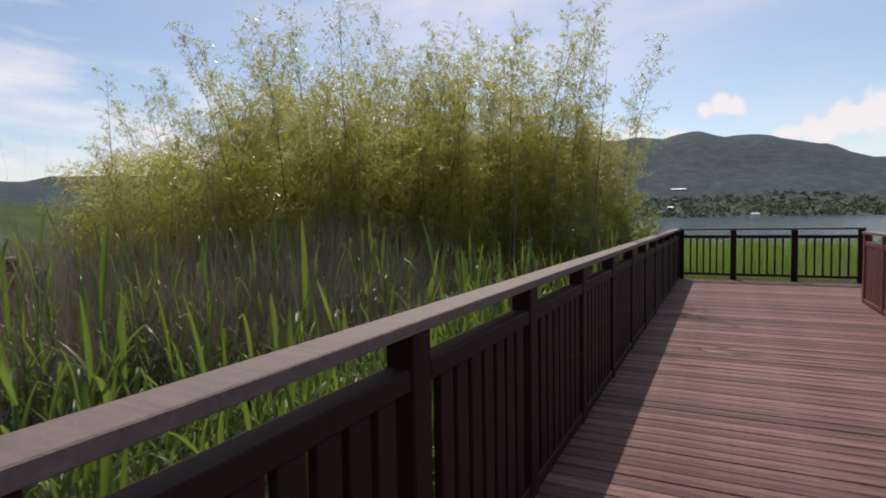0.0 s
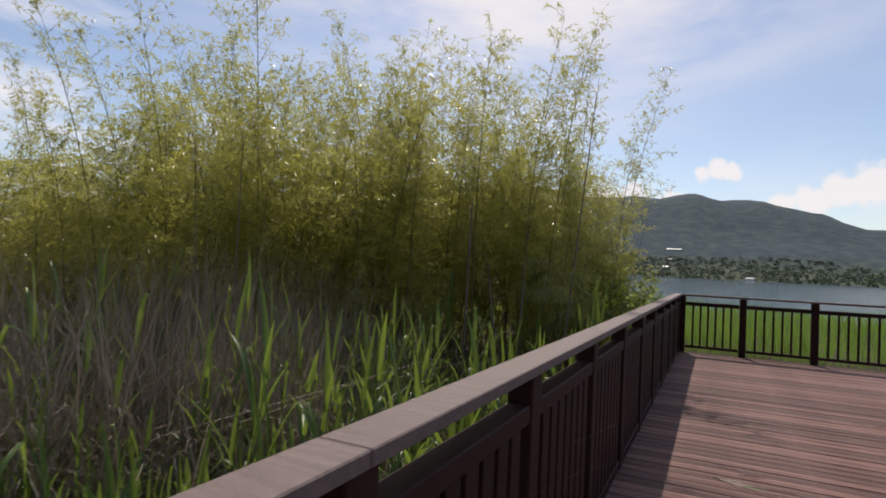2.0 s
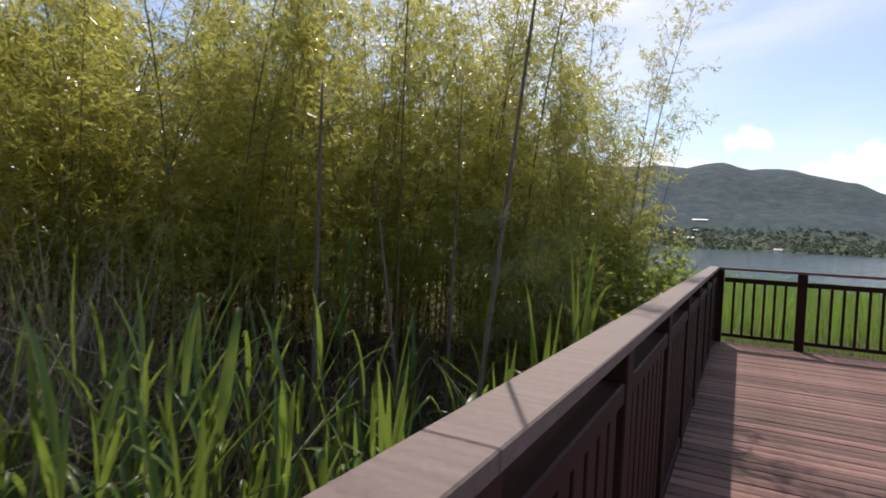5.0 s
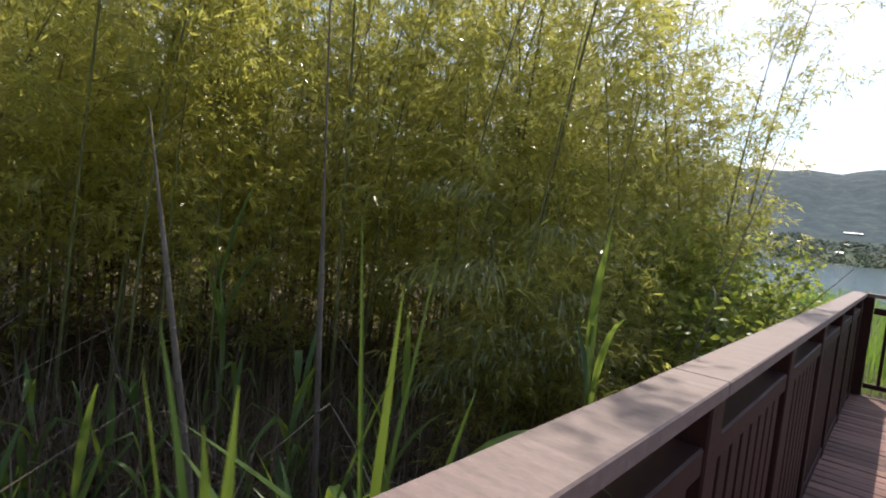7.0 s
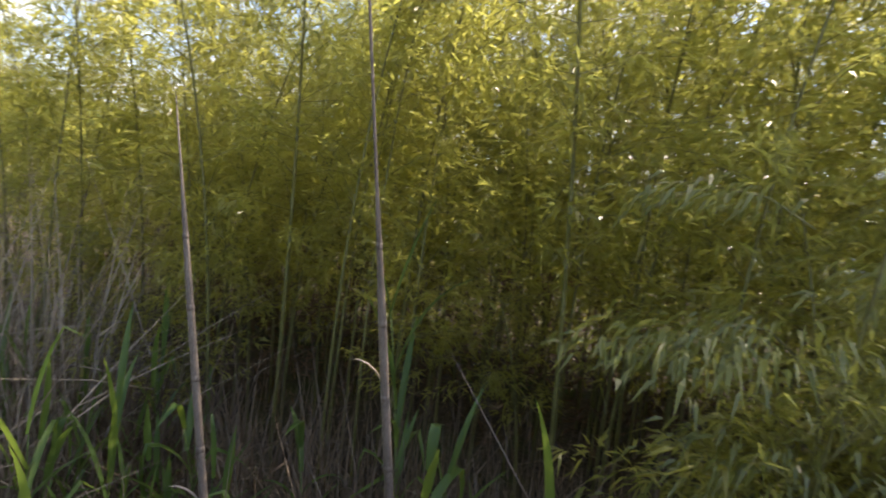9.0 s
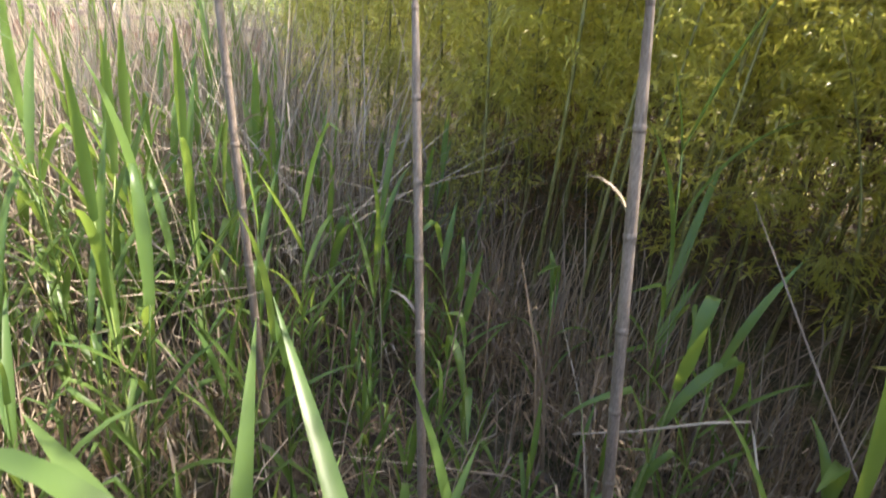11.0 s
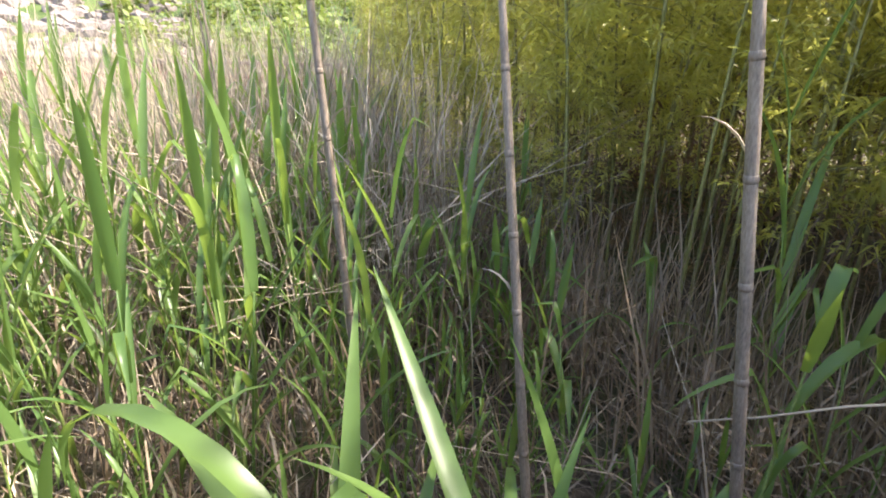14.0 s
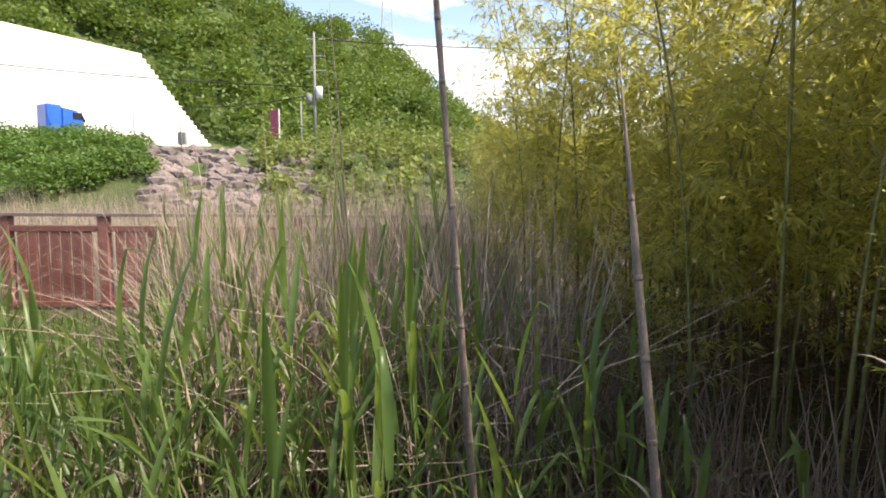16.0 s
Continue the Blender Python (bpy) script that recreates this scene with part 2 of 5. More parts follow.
M_STEEL = surface("galvanised_steel", (0.30, 0.31, 0.32), (0.45, 0.46, 0.47), 6, 0.5, 60, None, 0.05, 0.5, 0, 0.6)
M_POLE = surface("concrete_pole", (0.17, 0.165, 0.16), (0.27, 0.265, 0.255), 4, 0.85, 60)
M_MAROON = surface("maroon_banner", (0.16, 0.03, 0.06), (0.22, 0.05, 0.09), 3, 0.6, 40)
M_ORANGE = surface("orange_panel", (0.55, 0.10, 0.03), (0.70, 0.16, 0.05), 3, 0.6, 30)
M_WHITE = surface("white_paint", (0.68, 0.68, 0.66), (0.8, 0.8, 0.78), 3, 0.6, 30)
M_WIRE = surface("black_wire", (0.02, 0.02, 0.02), (0.035, 0.035, 0.035), 3, 0.7, 30)
M_ASPHALT = surface("asphalt", (0.04, 0.04, 0.04), (0.07, 0.07, 0.068), 2, 0.9, 60)

# ground: straw litter and soil near, meadow and wooded slopes further out, far woods tinted haze-blue
m, nt, b = base_mat("ground", 0.95, 0.15)
M_GROUND = m
gp = pos_vec(nt)
gn = noise_node(nt, 0.9, 6, 0.65, gp)
gf = noise_node(nt, 28, 5, 0.7, gp)
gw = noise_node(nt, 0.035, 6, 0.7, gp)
soil = ramp(nt, gf.outputs["Fac"], [(0.3, (0.03, 0.022, 0.017)), (0.5, (0.075, 0.058, 0.045)), (0.75, (0.17, 0.135, 0.11))])
gm = noise_node(nt, 0.16, 7, 0.7, gp)
green = ramp(nt, gm.outputs["Fac"], [(0.3, (0.022, 0.042, 0.012)), (0.5, (0.055, 0.085, 0.024)), (0.72, (0.12, 0.13, 0.045))])
near = mixed(nt, ramp(nt, gn.outputs["Fac"], [(0.5, (0, 0, 0)), (0.68, (1, 1, 1))]), soil, green)
# blue-grey stops put the distance haze into the woods' base colour
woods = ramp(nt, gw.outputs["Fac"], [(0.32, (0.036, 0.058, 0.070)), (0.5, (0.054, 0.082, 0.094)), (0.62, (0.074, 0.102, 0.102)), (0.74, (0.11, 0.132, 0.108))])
ln = nt.nodes.new("ShaderNodeVectorMath")
ln.operation = "LENGTH"
nt.links.new(gp, ln.inputs[0])
mr = nt.nodes.new("ShaderNodeMapRange")
mr.inputs["From Min"].default_value, mr.inputs["From Max"].default_value = 14.0, 34.0
nt.links.new(ln.outputs["Value"], mr.inputs["Value"])
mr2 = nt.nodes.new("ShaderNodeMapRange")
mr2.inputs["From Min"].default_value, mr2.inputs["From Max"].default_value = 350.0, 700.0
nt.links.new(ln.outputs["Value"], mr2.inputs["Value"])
gc = mixed(nt, mr.outputs["Result"], near, green)
fz = nt.nodes.new("ShaderNodeSeparateXYZ")
nt.links.new(gp, fz.inputs[0])
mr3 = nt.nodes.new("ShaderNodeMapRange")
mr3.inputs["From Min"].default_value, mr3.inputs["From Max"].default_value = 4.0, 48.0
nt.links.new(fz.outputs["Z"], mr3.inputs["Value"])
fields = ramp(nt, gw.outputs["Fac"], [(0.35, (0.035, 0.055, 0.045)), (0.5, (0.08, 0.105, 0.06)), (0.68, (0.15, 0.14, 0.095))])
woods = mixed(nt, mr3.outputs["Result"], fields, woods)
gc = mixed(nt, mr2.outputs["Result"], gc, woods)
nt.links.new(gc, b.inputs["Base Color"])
bump(nt, b, gf.outputs["Fac"], 0.6, 0.02)

m, nt, b = base_mat("lake_water", 0.12, 0.5)
M_WATER = m
b.inputs["Base Color"].default_value = (0.045, 0.085, 0.11, 1)
wv = noise_node(nt, 1.4, 4, 0.6, pos_vec(nt), (0.25, 1.0, 1))
bump(nt, b, wv.outputs["Fac"], 0.5, 0.12)


# ---- mesh helpers ----
class Geo:
    """Collects vertices and faces for one mesh."""

    def __init__(self):
        self.v, self.f = [], []

    def tube(self, pts, radii, sides=5, cap=True):
        k0 = len(self.v)
        n = len(pts)
        for i, p in enumerate(pts):
            d = (pts[min(i + 1, n - 1)] - pts[max(i - 1, 0)]).normalized()
            a = d.cross(Vector((0.31, 0.95, 0.05))).normalized()
            c = d.cross(a)
            for s in range(sides):
                w = 2 * math.pi * s / sides
                self.v.append(p + (a * math.cos(w) + c * math.sin(w)) * radii[i])
        for i in range(n - 1):
            for s in range(sides):
                q = (s + 1) % sides
                self.f.append((k0 + i * sides + s, k0 + i * sides + q, k0 + (i + 1) * sides + q, k0 + (i + 1) * sides + s))
        if cap:
            self.f.append(tuple(k0 + (n - 1) * sides + s for s in range(sides)))
            self.f.append(tuple(k0 + s for s in reversed(range(sides))))

    def leaf(self, p, d, length, width, droop=0.15):
        """A short pointed leaf of four triangles' worth, folded along its middle."""
        d = d.normalized()
        side = d.cross(Vector((0, 0, 1)))
        if side.length < 0.05:
            side = Vector((1, 0, 0))
        side = side.normalized()
        tw = random.uniform(-1.1, 1.1)
        up = side.cross(d)
        side = side * math.cos(tw) + up * math.sin(tw)
        k = len(self.v)
        a = p + d * length * 0.3
        e = p + d * length * 0.65 - Vector((0, 0, droop * length * 0.3))
        t = p + d * length - Vector((0, 0, droop * length))
        self.v += [p, a + side * width * 0.5, a - side * width * 0.5, e + side * width * 0.42, e - side * width * 0.42, t]
        self.f += [(k, k + 1, k + 2), (k + 1, k + 3, k + 4, k + 2), (k + 3, k + 5, k + 4)]

    def kite(self, p, d, length, width, droop=0.2):
        """A slim pointed leaf, widest near its base, folded and drooping."""
        d = d.normalized()
        side = d.cross(Vector((random.gauss(0, 0.6), random.gauss(0, 0.6), 1.0))).normalized()
        a = p + d * length * 0.36
        k = len(self.v)
        lift = Vector((0, 0, width * 0.25))
        self.v += [p, a + side * width * 0.5 + lift, p + d * length - Vector((0, 0, droop * length)), a - side * width * 0.5 + lift]
        self.f.append((k, k + 1, k + 2, k + 3))

    def diamond(self, p, d, length, width):
        """A plain four-cornered leaf for dense or distant foliage."""
        d = d.normalized()
        side = d.cross(Vector((random.random() - 0.5, random.random() - 0.5, 0.6))).normalized()
        k = len(self.v)
        self.v += [p, p + d * length * 0.45 + side * width * 0.5, p + d * length, p + d * length * 0.45 - side * width * 0.5]
        self.f.append((k, k + 1, k + 2, k + 3))

    def strap(self, p, az, up, length, width, bend, seg=7, fold=0.25, kink=None):
        """A long strap leaf that rises and arches over, with a folded midrib."""
        k = len(self.v)
        pos = Vector(p)
        ang = up
        step = length / seg
        out = Vector((math.cos(az), math.sin(az), 0))
        side = Vector((-math.sin(az), math.cos(az), 0))
        for i in range(seg + 1):
            u = i / seg
            w = width * (0.55 + 0.9 * u) if u < 0.35 else width * max(0.02, (1 - ((u - 0.35) / 0.65) ** 1.8)) * 0.87 + 0.0005
            nrm = Vector((-out.x * math.sin(ang), -out.y * math.sin(ang), math.cos(ang)))
            self.v += [pos + side * w * 0.5 + nrm * w * fold, pos.copy(), pos - side * w * 0.5 + nrm * w * fold]
            pos = pos + (out * math.cos(ang) + Vector((0, 0, 1)) * math.sin(ang)) * step
            ang -= bend / seg * (0.4 + 1.4 * u)
            if kink is not None and i == kink:
                ang -= 1.5
        for i in range(seg):
            a = k + i * 3
            self.f += [(a, a + 3, a + 4, a + 1), (a + 1, a + 4, a + 5, a + 2)]

    def blade(self, p, q, r, w, side):
        """A thin blade over three points."""
        k = len(self.v)
        self.v += [p - side * w, p + side * w, q + side * w * 0.8, q - side * w * 0.8, r]
        self.f += [(k, k + 1, k + 2, k + 3), (k + 3, k + 2, k + 4)]

    def box(self, c, s, m=None):
        k = len(self.v)
        for z in (-1, 1):
            for x, y in ((-1, -1), (1, -1), (1, 1), (-1, 1)):
                p = Vector((x * s[0] / 2, y * s[1] / 2, z * s[2] / 2))
                self.v.append((m @ p if m else p) + Vector(c))
        self.f += [tuple(k + i for i in q) for q in ((3, 2, 1, 0), (4, 5, 6, 7), (0, 1, 5, 4), (1, 2, 6, 5), (2, 3, 7, 6), (3, 0, 4, 7))]

    def mesh(self, name, mat, smooth=False):
        me = bpy.data.meshes.new(name)
        me.from_pydata([tuple(x) for x in self.v], [], self.f)
        me.materials.append(mat)
        if smooth:
            me.polygons.foreach_set("use_smooth", [True] * len(me.polygons))
        return me


def part(name, me, parent, label="", m=None):
    ob = new(name, me)
    ob.parent = parent
    if m is not None:
        ob.matrix_basis = m
    if label:
        ob["label"] = label
    return ob


def bevel_box(name, size, mat, bev=0.006):
    """A box with small bevelled edges, centred."""
    bm = bmesh.new()
    bmesh.ops.create_cube(bm, size=1.0)
    bmesh.ops.scale(bm, vec=size, verts=bm.verts)
    bmesh.ops.bevel(bm, geom=list(bm.edges), offset=bev, segments=1, affect="EDGES")
    me = bpy.data.meshes.new(name)
    bm.to_mesh(me)
    bm.free()
    me.materials.append(mat)
    return me


def inside(x, y, poly):
    hit = False
    for (x1, y1), (x2, y2) in zip(poly, poly[1:] + poly[:1]):
        if (y1 > y) != (y2 > y) and x < (x2 - x1) * (y - y1) / (y2 - y1) + x1:
            hit = not hit
    return hit


def smooth(a, b, v):
    t = min(1.0, max(0.0, (v - a) / (b - a)))
    return t * t * (3 - 2 * t)


def spot(depth, lateral, z=0.0):
    """A place of the road side: depth towards the hill, lateral across, from the reed bank."""
    return Vector((-0.2 - 0.819 * depth - 0.574 * lateral, 7.3 - 0.574 * depth + 0.819 * lateral, z))


# ---- ground: one sheet with lake bed, far mountains and the road-side slope ----
RIDGE = [(-180, 0.05), (-60, 0.05), (-20, 0.055), (-10.7, 0.078), (-8.1, 0.099), (-5.3, 0.113), (-3.2, 0.1205), (-0.5, 0.120),
         (2.0, 0.133), (5.2, 0.123), (8.2, 0.131), (11.4, 0.127), (17, 0.142), (30, 0.13), (50, 0.08), (65, 0.06), (80, 0.08), (95, 0.05), (180, 0.05)]


def ridge(az):
    for (a, p), (c, q) in zip(RIDGE, RIDGE[1:]):
        if a <= az <= c:
            return p + (q - p) * (0.5 * smooth(0, 1, (az - a) / (c - a)) + 0.5 * (az - a) / (c - a))
    return 0.05


def terrain(x, y):
    # near shelf
    r = math.hypot(x, y)
    az = math.degrees(math.atan2(-x, y))
    z = -0.02 + 0.03 * noise.noise((x * 0.7, y * 0.7, 3.1))
    deck = smooth(-0.35, 0.0, x) * (1 - smooth(14.3, 14.9, y))
    z -= 0.35 * deck
    # down to the lake ahead
    lake = smooth(30, 46, y + 0.35 * x + 0.0)
    z -= 5.0 * lake
    # far shore and mountains
    if y > 200 or (az > -110 and az < 95 and r > 300):
        far = smooth(840, 1000, r)
        rise = smooth(900, 1900, r)
        rough = 14 * noise.fractal((x * 0.006, y * 0.006, 0), 0.6, 2.0, 6) * smooth(950, 1300, r)
        fold = 0.86 + 0.22 * noise.noise((az * 0.16, r * 0.0012, 7.0))
        top = ridge(az) * 1900
        fade = 1 - smooth(88, 100, abs(az - 0))
        z += fade * (far * 6.0 + rise * top * (fold * (1 - rise) + rise) + rough)
    # road side: embankment, road terrace and the hill behind
    f = (x + 0.2) * -0.819 + (y - 7.3) * -0.574
    l = (x + 0.2) * -0.574 + (y - 7.3) * 0.819
    side = smooth(14, 30, f)
    if side > 0:
        bank = 5.0 * smooth(17, 45, f + 2.5 * noise.noise((l * 0.08, 1.0, 0)) - 0.15 * max(0.0, l + 25))
        bank += 2.2 * smooth(48, 55, f) * (1 - 0.8 * smooth(-40, -24, l))
        hill = smooth(66, 210, f - 0.75 * (l + 40)) * max(0.0, 54 + 0.35 * max(0.0, -60 - l) - 0.22 * max(0.0, l + 60) - 0.5 * max(0.0, l + 22))
        hill += 5 * noise.fractal((x * 0.02, y * 0.02, 5), 0.6, 2.0, 5) * smooth(90, 130, f)
        z += bank + max(0.0, hill)
    return z


def ground_sheet():
    rings = [0.0]
    r = 0.5
    while r < 4200:
        rings.append(r)
        r *= 1.055 if r > 6 else 1.12
    n = 288
    vs, fs = [], []
    cx, cy = -1.0, 6.0
    for i, r in enumerate(rings):
        for k in range(n):
            a = 2 * math.pi * (k + 0.5 * (i % 2)) / n
            x, y = cx + r * math.cos(a), cy + r * math.sin(a)
            vs.append((x, y, terrain(x, y)))
    for i in range(len(rings) - 1):
        for k in range(n):
            q = (k + 1) % n
            fs.append((i * n + k, (i + 1) * n + k, (i + 1) * n + q, i * n + q))
    me = bpy.data.meshes.new("ground")
    me.from_pydata(vs, [], fs)
    me.polygons.foreach_set("use_smooth", [True] * len(me.polygons))
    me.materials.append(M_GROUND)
    return tagged(new("ground", me), "straw-littered soil running out to meadow, lake bed and wooded slopes tinted blue as haze", "ground", kind="structure")


ground_sheet()

g = Geo()
for a, r0, r1 in ((0, 0, 1),):
    for k in range(48):
        t0, t1 = radians(-115 + k * 210 / 48), radians(-115 + (k + 1) * 210 / 48)
        ring = (2.0, 60, 200, 500, 1400)
        for p, q in zip(ring, ring[1:]):
            i = len(g.v)
            for rr, tt in ((p, t0), (q, t0), (q, t1), (p, t1)):
                g.v.append(Vector((-math.sin(tt) * rr, 28 + math.cos(tt) * rr, -2.2)))
            g.f.append((i + 3, i + 2, i + 1, i))
tagged(new("water", g.mesh("water", M_WATER)), "calm blue-grey lake water with small ripples", "lake", kind="structure")


# ---- boardwalk ----
RAIL_END_Y = 14.46
BACK_Y = -4.1
DECK_X1 = 3.9


def rail_set(paint):
    """Post, square baluster and flat slat in one paint."""
    return (bevel_box("post", (0.125, 0.108, 1.155), paint, 0.006), bevel_box("baluster", (0.036, 0.036, 0.88), paint, 0.004),
            bevel_box("slat", (0.104, 0.035, 0.88), paint, 0.004))


# dark holds the shaded copy of the paint, red the sunlit copy
RAIL_SETS = {"dark": (M_RAIL_SHADED, rail_set(M_RAIL_SHADED)), "red": (M_RAIL_SUNLIT, rail_set(M_RAIL_SUNLIT))}


def railing(name, a, b, posts, label, group="boardwalk railings", slats=False, paint="dark"):
    """A timber railing from a to b: posts, flat top rail, second rail, bottom rail, balusters."""
    mat, (me_post, me_bal, me_slat) = RAIL_SETS[paint]
    a, b = Vector((*a, 0)), Vector((*b, 0))
    d = (b - a)
    length = d.length
    ang = math.atan2(d.y, d.x)
    root = tagged(new(name), label, "railing", group)
    root.matrix_basis = Matrix.Translation(a) @ Matrix.Rotation(ang, 4, "Z")
    # top boards in lengths, with open joints
    cuts = [-0.07] + [p for p in posts[1::2] if 0.6 < p < length - 0.6]
    cuts.append(length + 0.07)
    for p, q in zip(cuts, cuts[1:]):
        part("top_board", bevel_box("top_board", (q - p - 0.002, 0.142, 0.042), M_TOP, 0.004), root, m=pose((p + q) / 2, 0, 1.179))
    marks = [0.0] + [p for p in posts if 0.2 < p < length - 0.2] + [length]
    for p in marks:
        part("post", me_post, root, m=pose(p, 0, 0.5775))
    for p, q in zip(marks, marks[1:]):
        w = q - p - 0.137
        if w < 0.05:
            continue
        c = (p + q) / 2
        part("second_rail", bevel_box("second_rail", (w, 0.096, 0.075), mat, 0.006), root, m=pose(c, 0, 1.003))
        part("bottom_rail", bevel_box("bottom_rail", (w, 0.096, 0.075) if slats else (w, 0.06, 0.055), mat, 0.006), root, m=pose(c, 0, 0.05 if slats else 0.12))
        n = max(1, round(w / (0.14 if slats else 0.15)) - 1)
        for k in range(n):
            part("slat" if slats else "baluster", me_slat if slats else me_bal, root, m=pose(p + 0.0685 + w * (k + 1) / (n + 1), -0.024 if slats else 0, 0.525 if slats else 0.57))
    return root


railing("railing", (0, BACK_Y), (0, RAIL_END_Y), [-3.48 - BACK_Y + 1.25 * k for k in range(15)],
        "reddish-brown timber railing, paint darkened as shade, with a weathered flat top board", slats=True)
railing("railing", (0.085, RAIL_END_Y), (3.63, RAIL_END_Y), [0.13, 1.12, 2.33], "brown timber railing at the deck's lake end, paint darkened as shade")
railing("railing", (3.13, 11.3), (3.13, 5.4), [1.2, 2.4, 3.6, 4.8], "reddish-brown timber railing along the deck, paint lightened as sunlight", slats=True, paint="red")
fd = Vector((-1.45, 1.8)).normalized()
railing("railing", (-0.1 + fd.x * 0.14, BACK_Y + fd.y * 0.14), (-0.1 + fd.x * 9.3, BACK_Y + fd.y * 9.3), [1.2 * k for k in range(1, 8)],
        "red timber railing of the approach boardwalk among reeds, paint lightened as sunlight", slats=True, paint="red")

deck = tagged(new("deck"), "reddish-brown grooved timber decking, dry and scuffed", "deck", kind="structure")
g = Geo()
y = BACK_Y
for x in (0.12, 1.4, 2.7, 3.8):
    g.box((x, (BACK_Y + RAIL_END_Y) / 2, -0.13), (0.08, RAIL_END_Y - BACK_Y, 0.12))
part("joist", g.mesh("joist", M_RAIL_SHADED), deck)
BW, BG = 0.135, 0.009
board_meshes = []
for v in range(3):
    bm = bmesh.new()
    # a board with eased edges
    e = 0.003 + 0.001 * v
    prof = [(-BW / 2, -0.005), (-BW / 2 + e, 0.0), (BW / 2 - e, 0.0), (BW / 2, -0.005), (BW / 2, -0.028), (-BW / 2, -0.028)]
    L = DECK_X1 + 0.02
    vs = [bm.verts.new((s * L / 2, p[0], p[1])) for s in (-1, 1) for p in prof]
    n = len(prof)
    for k in range(n):
        q = (k + 1) % n
        bm.faces.new((vs[k], vs[q], vs[n + q], vs[n + k]))
    bm.faces.new(vs[:n][::-1])
    bm.faces.new(vs[n:])
    bmesh.ops.recalc_face_normals(bm, faces=bm.faces)
    me = bpy.data.meshes.new("board")
    bm.to_mesh(me)
    bm.free()
    me.materials.append(M_DECK)
    board_meshes.append(me)
rb = random.Random(4)
y = BACK_Y + 0.07
while y < RAIL_END_Y + 0.08:
    part("board", board_meshes[rb.randrange(3)], deck, m=pose(DECK_X1 / 2 + 0.0 - 0.01 * rb.random(), y, rb.uniform(-0.003, 0.002), rb.uniform(-0.4, 0.4), 0, rb.uniform(-0.05, 0.05)))
    y += BW + BG


# ---- litter on the deck ----
rb = random.Random(8)
for x, y, n in ((0.95, 6.95, 5), (1.1, 6.6, 3), (0.62, 5.9, 3), (1.9, 6.1, 3), (0.45, 9.1, 4), (2.3, 9.5, 2), (1.2, 11.6, 2)):
    for k in range(n):
        g = Geo()
        a, l = rb.uniform(-0.5, 0.5) + (2.7 if rb.random() < 0.3 else 0), rb.uniform(0.10, 0.30)
        p = Vector((0, 0, 0.006))
        d = Vector((math.cos(a), math.sin(a), 0)) * l
        g.tube([p, p + d * 0.5 + Vector((0, 0.01, 0.006)), p + d], [0.003, 0.0025, 0.001], 5)
        ob = tagged(new("twig", g.mesh("twig", M_CANE)), "thin dry twig lying on the deck boards", "twig", "deck litter")
        ob.matrix_basis = pose(x + rb.gauss(0, 0.07), y + rb.gauss(0, 0.05), 0.0)
frond = tagged(new("reed_frond"), "withered reed frond with a yellow-green tip lying on the deck", "reed", "deck litter")
frond.matrix_basis = pose(0.72, 6.74, 0.004, 0, 0, -22)
g = Geo()
g.tube([Vector((0, 0, 0.004)), Vector((0.16, 0.006, 0.008)), Vector((0.34, 0, 0.004))], [0.004, 0.003, 0.0015], 5)
part("stem", g.mesh("stem", M_CANE, True), frond)
for k in range(9):
    g = Geo()
    u = 0.05 + 0.028 * k
    a = rb.uniform(0.15, 0.5) * (1 if k % 2 else -1)
    p = Vector((u, 0, 0.008))
    d = Vector((math.cos(a), math.sin(a), 0.03)) * rb.uniform(0.10, 0.20)
    g.blade(p, p + d * 0.55, p + d, 0.0055, Vector((-math.sin(a), math.cos(a), 0.25)))
    part("leaf", g.mesh("leaf", M_REED if k > 4 else M_DRY), frond)
g = Geo()
for k in range(420):
    x, y = (0.075 + abs(rb.gauss(0, 0.035)), rb.uniform(0, 14)) if rb.random() < 0.6 else (rb.uniform(0.2, 3.0), rb.uniform(1, 14))
    a, l = rb.uniform(0, 6.28), rb.uniform(0.012, 0.05)
    p = Vector((x, y, 0.005))
    d = Vector((math.cos(a), math.sin(a), 0.15)) * l
    g.blade(p, p + d * 0.5, p + d, rb.uniform(0.002, 0.006), Vector((-math.sin(a), math.cos(a), 0.1)))
tagged(new("leaf_litter", g.mesh("leaf_litter", M_STRAW)), "scraps of dry leaf and straw blown against the rail", "litter", kind="stuff")


# ---- bamboo grove ----
GROVE = [(-0.75, 11.3), (-0.95, 9.6), (-1.45, 8.9), (-2.25, 7.65), (-3.3, 5.6), (-5.0, 4.1), (-6.8, 4.0), (-9.0, 6.2), (-6.0, 11.0), (-2.8, 13.3), (-0.9, 12.4)]


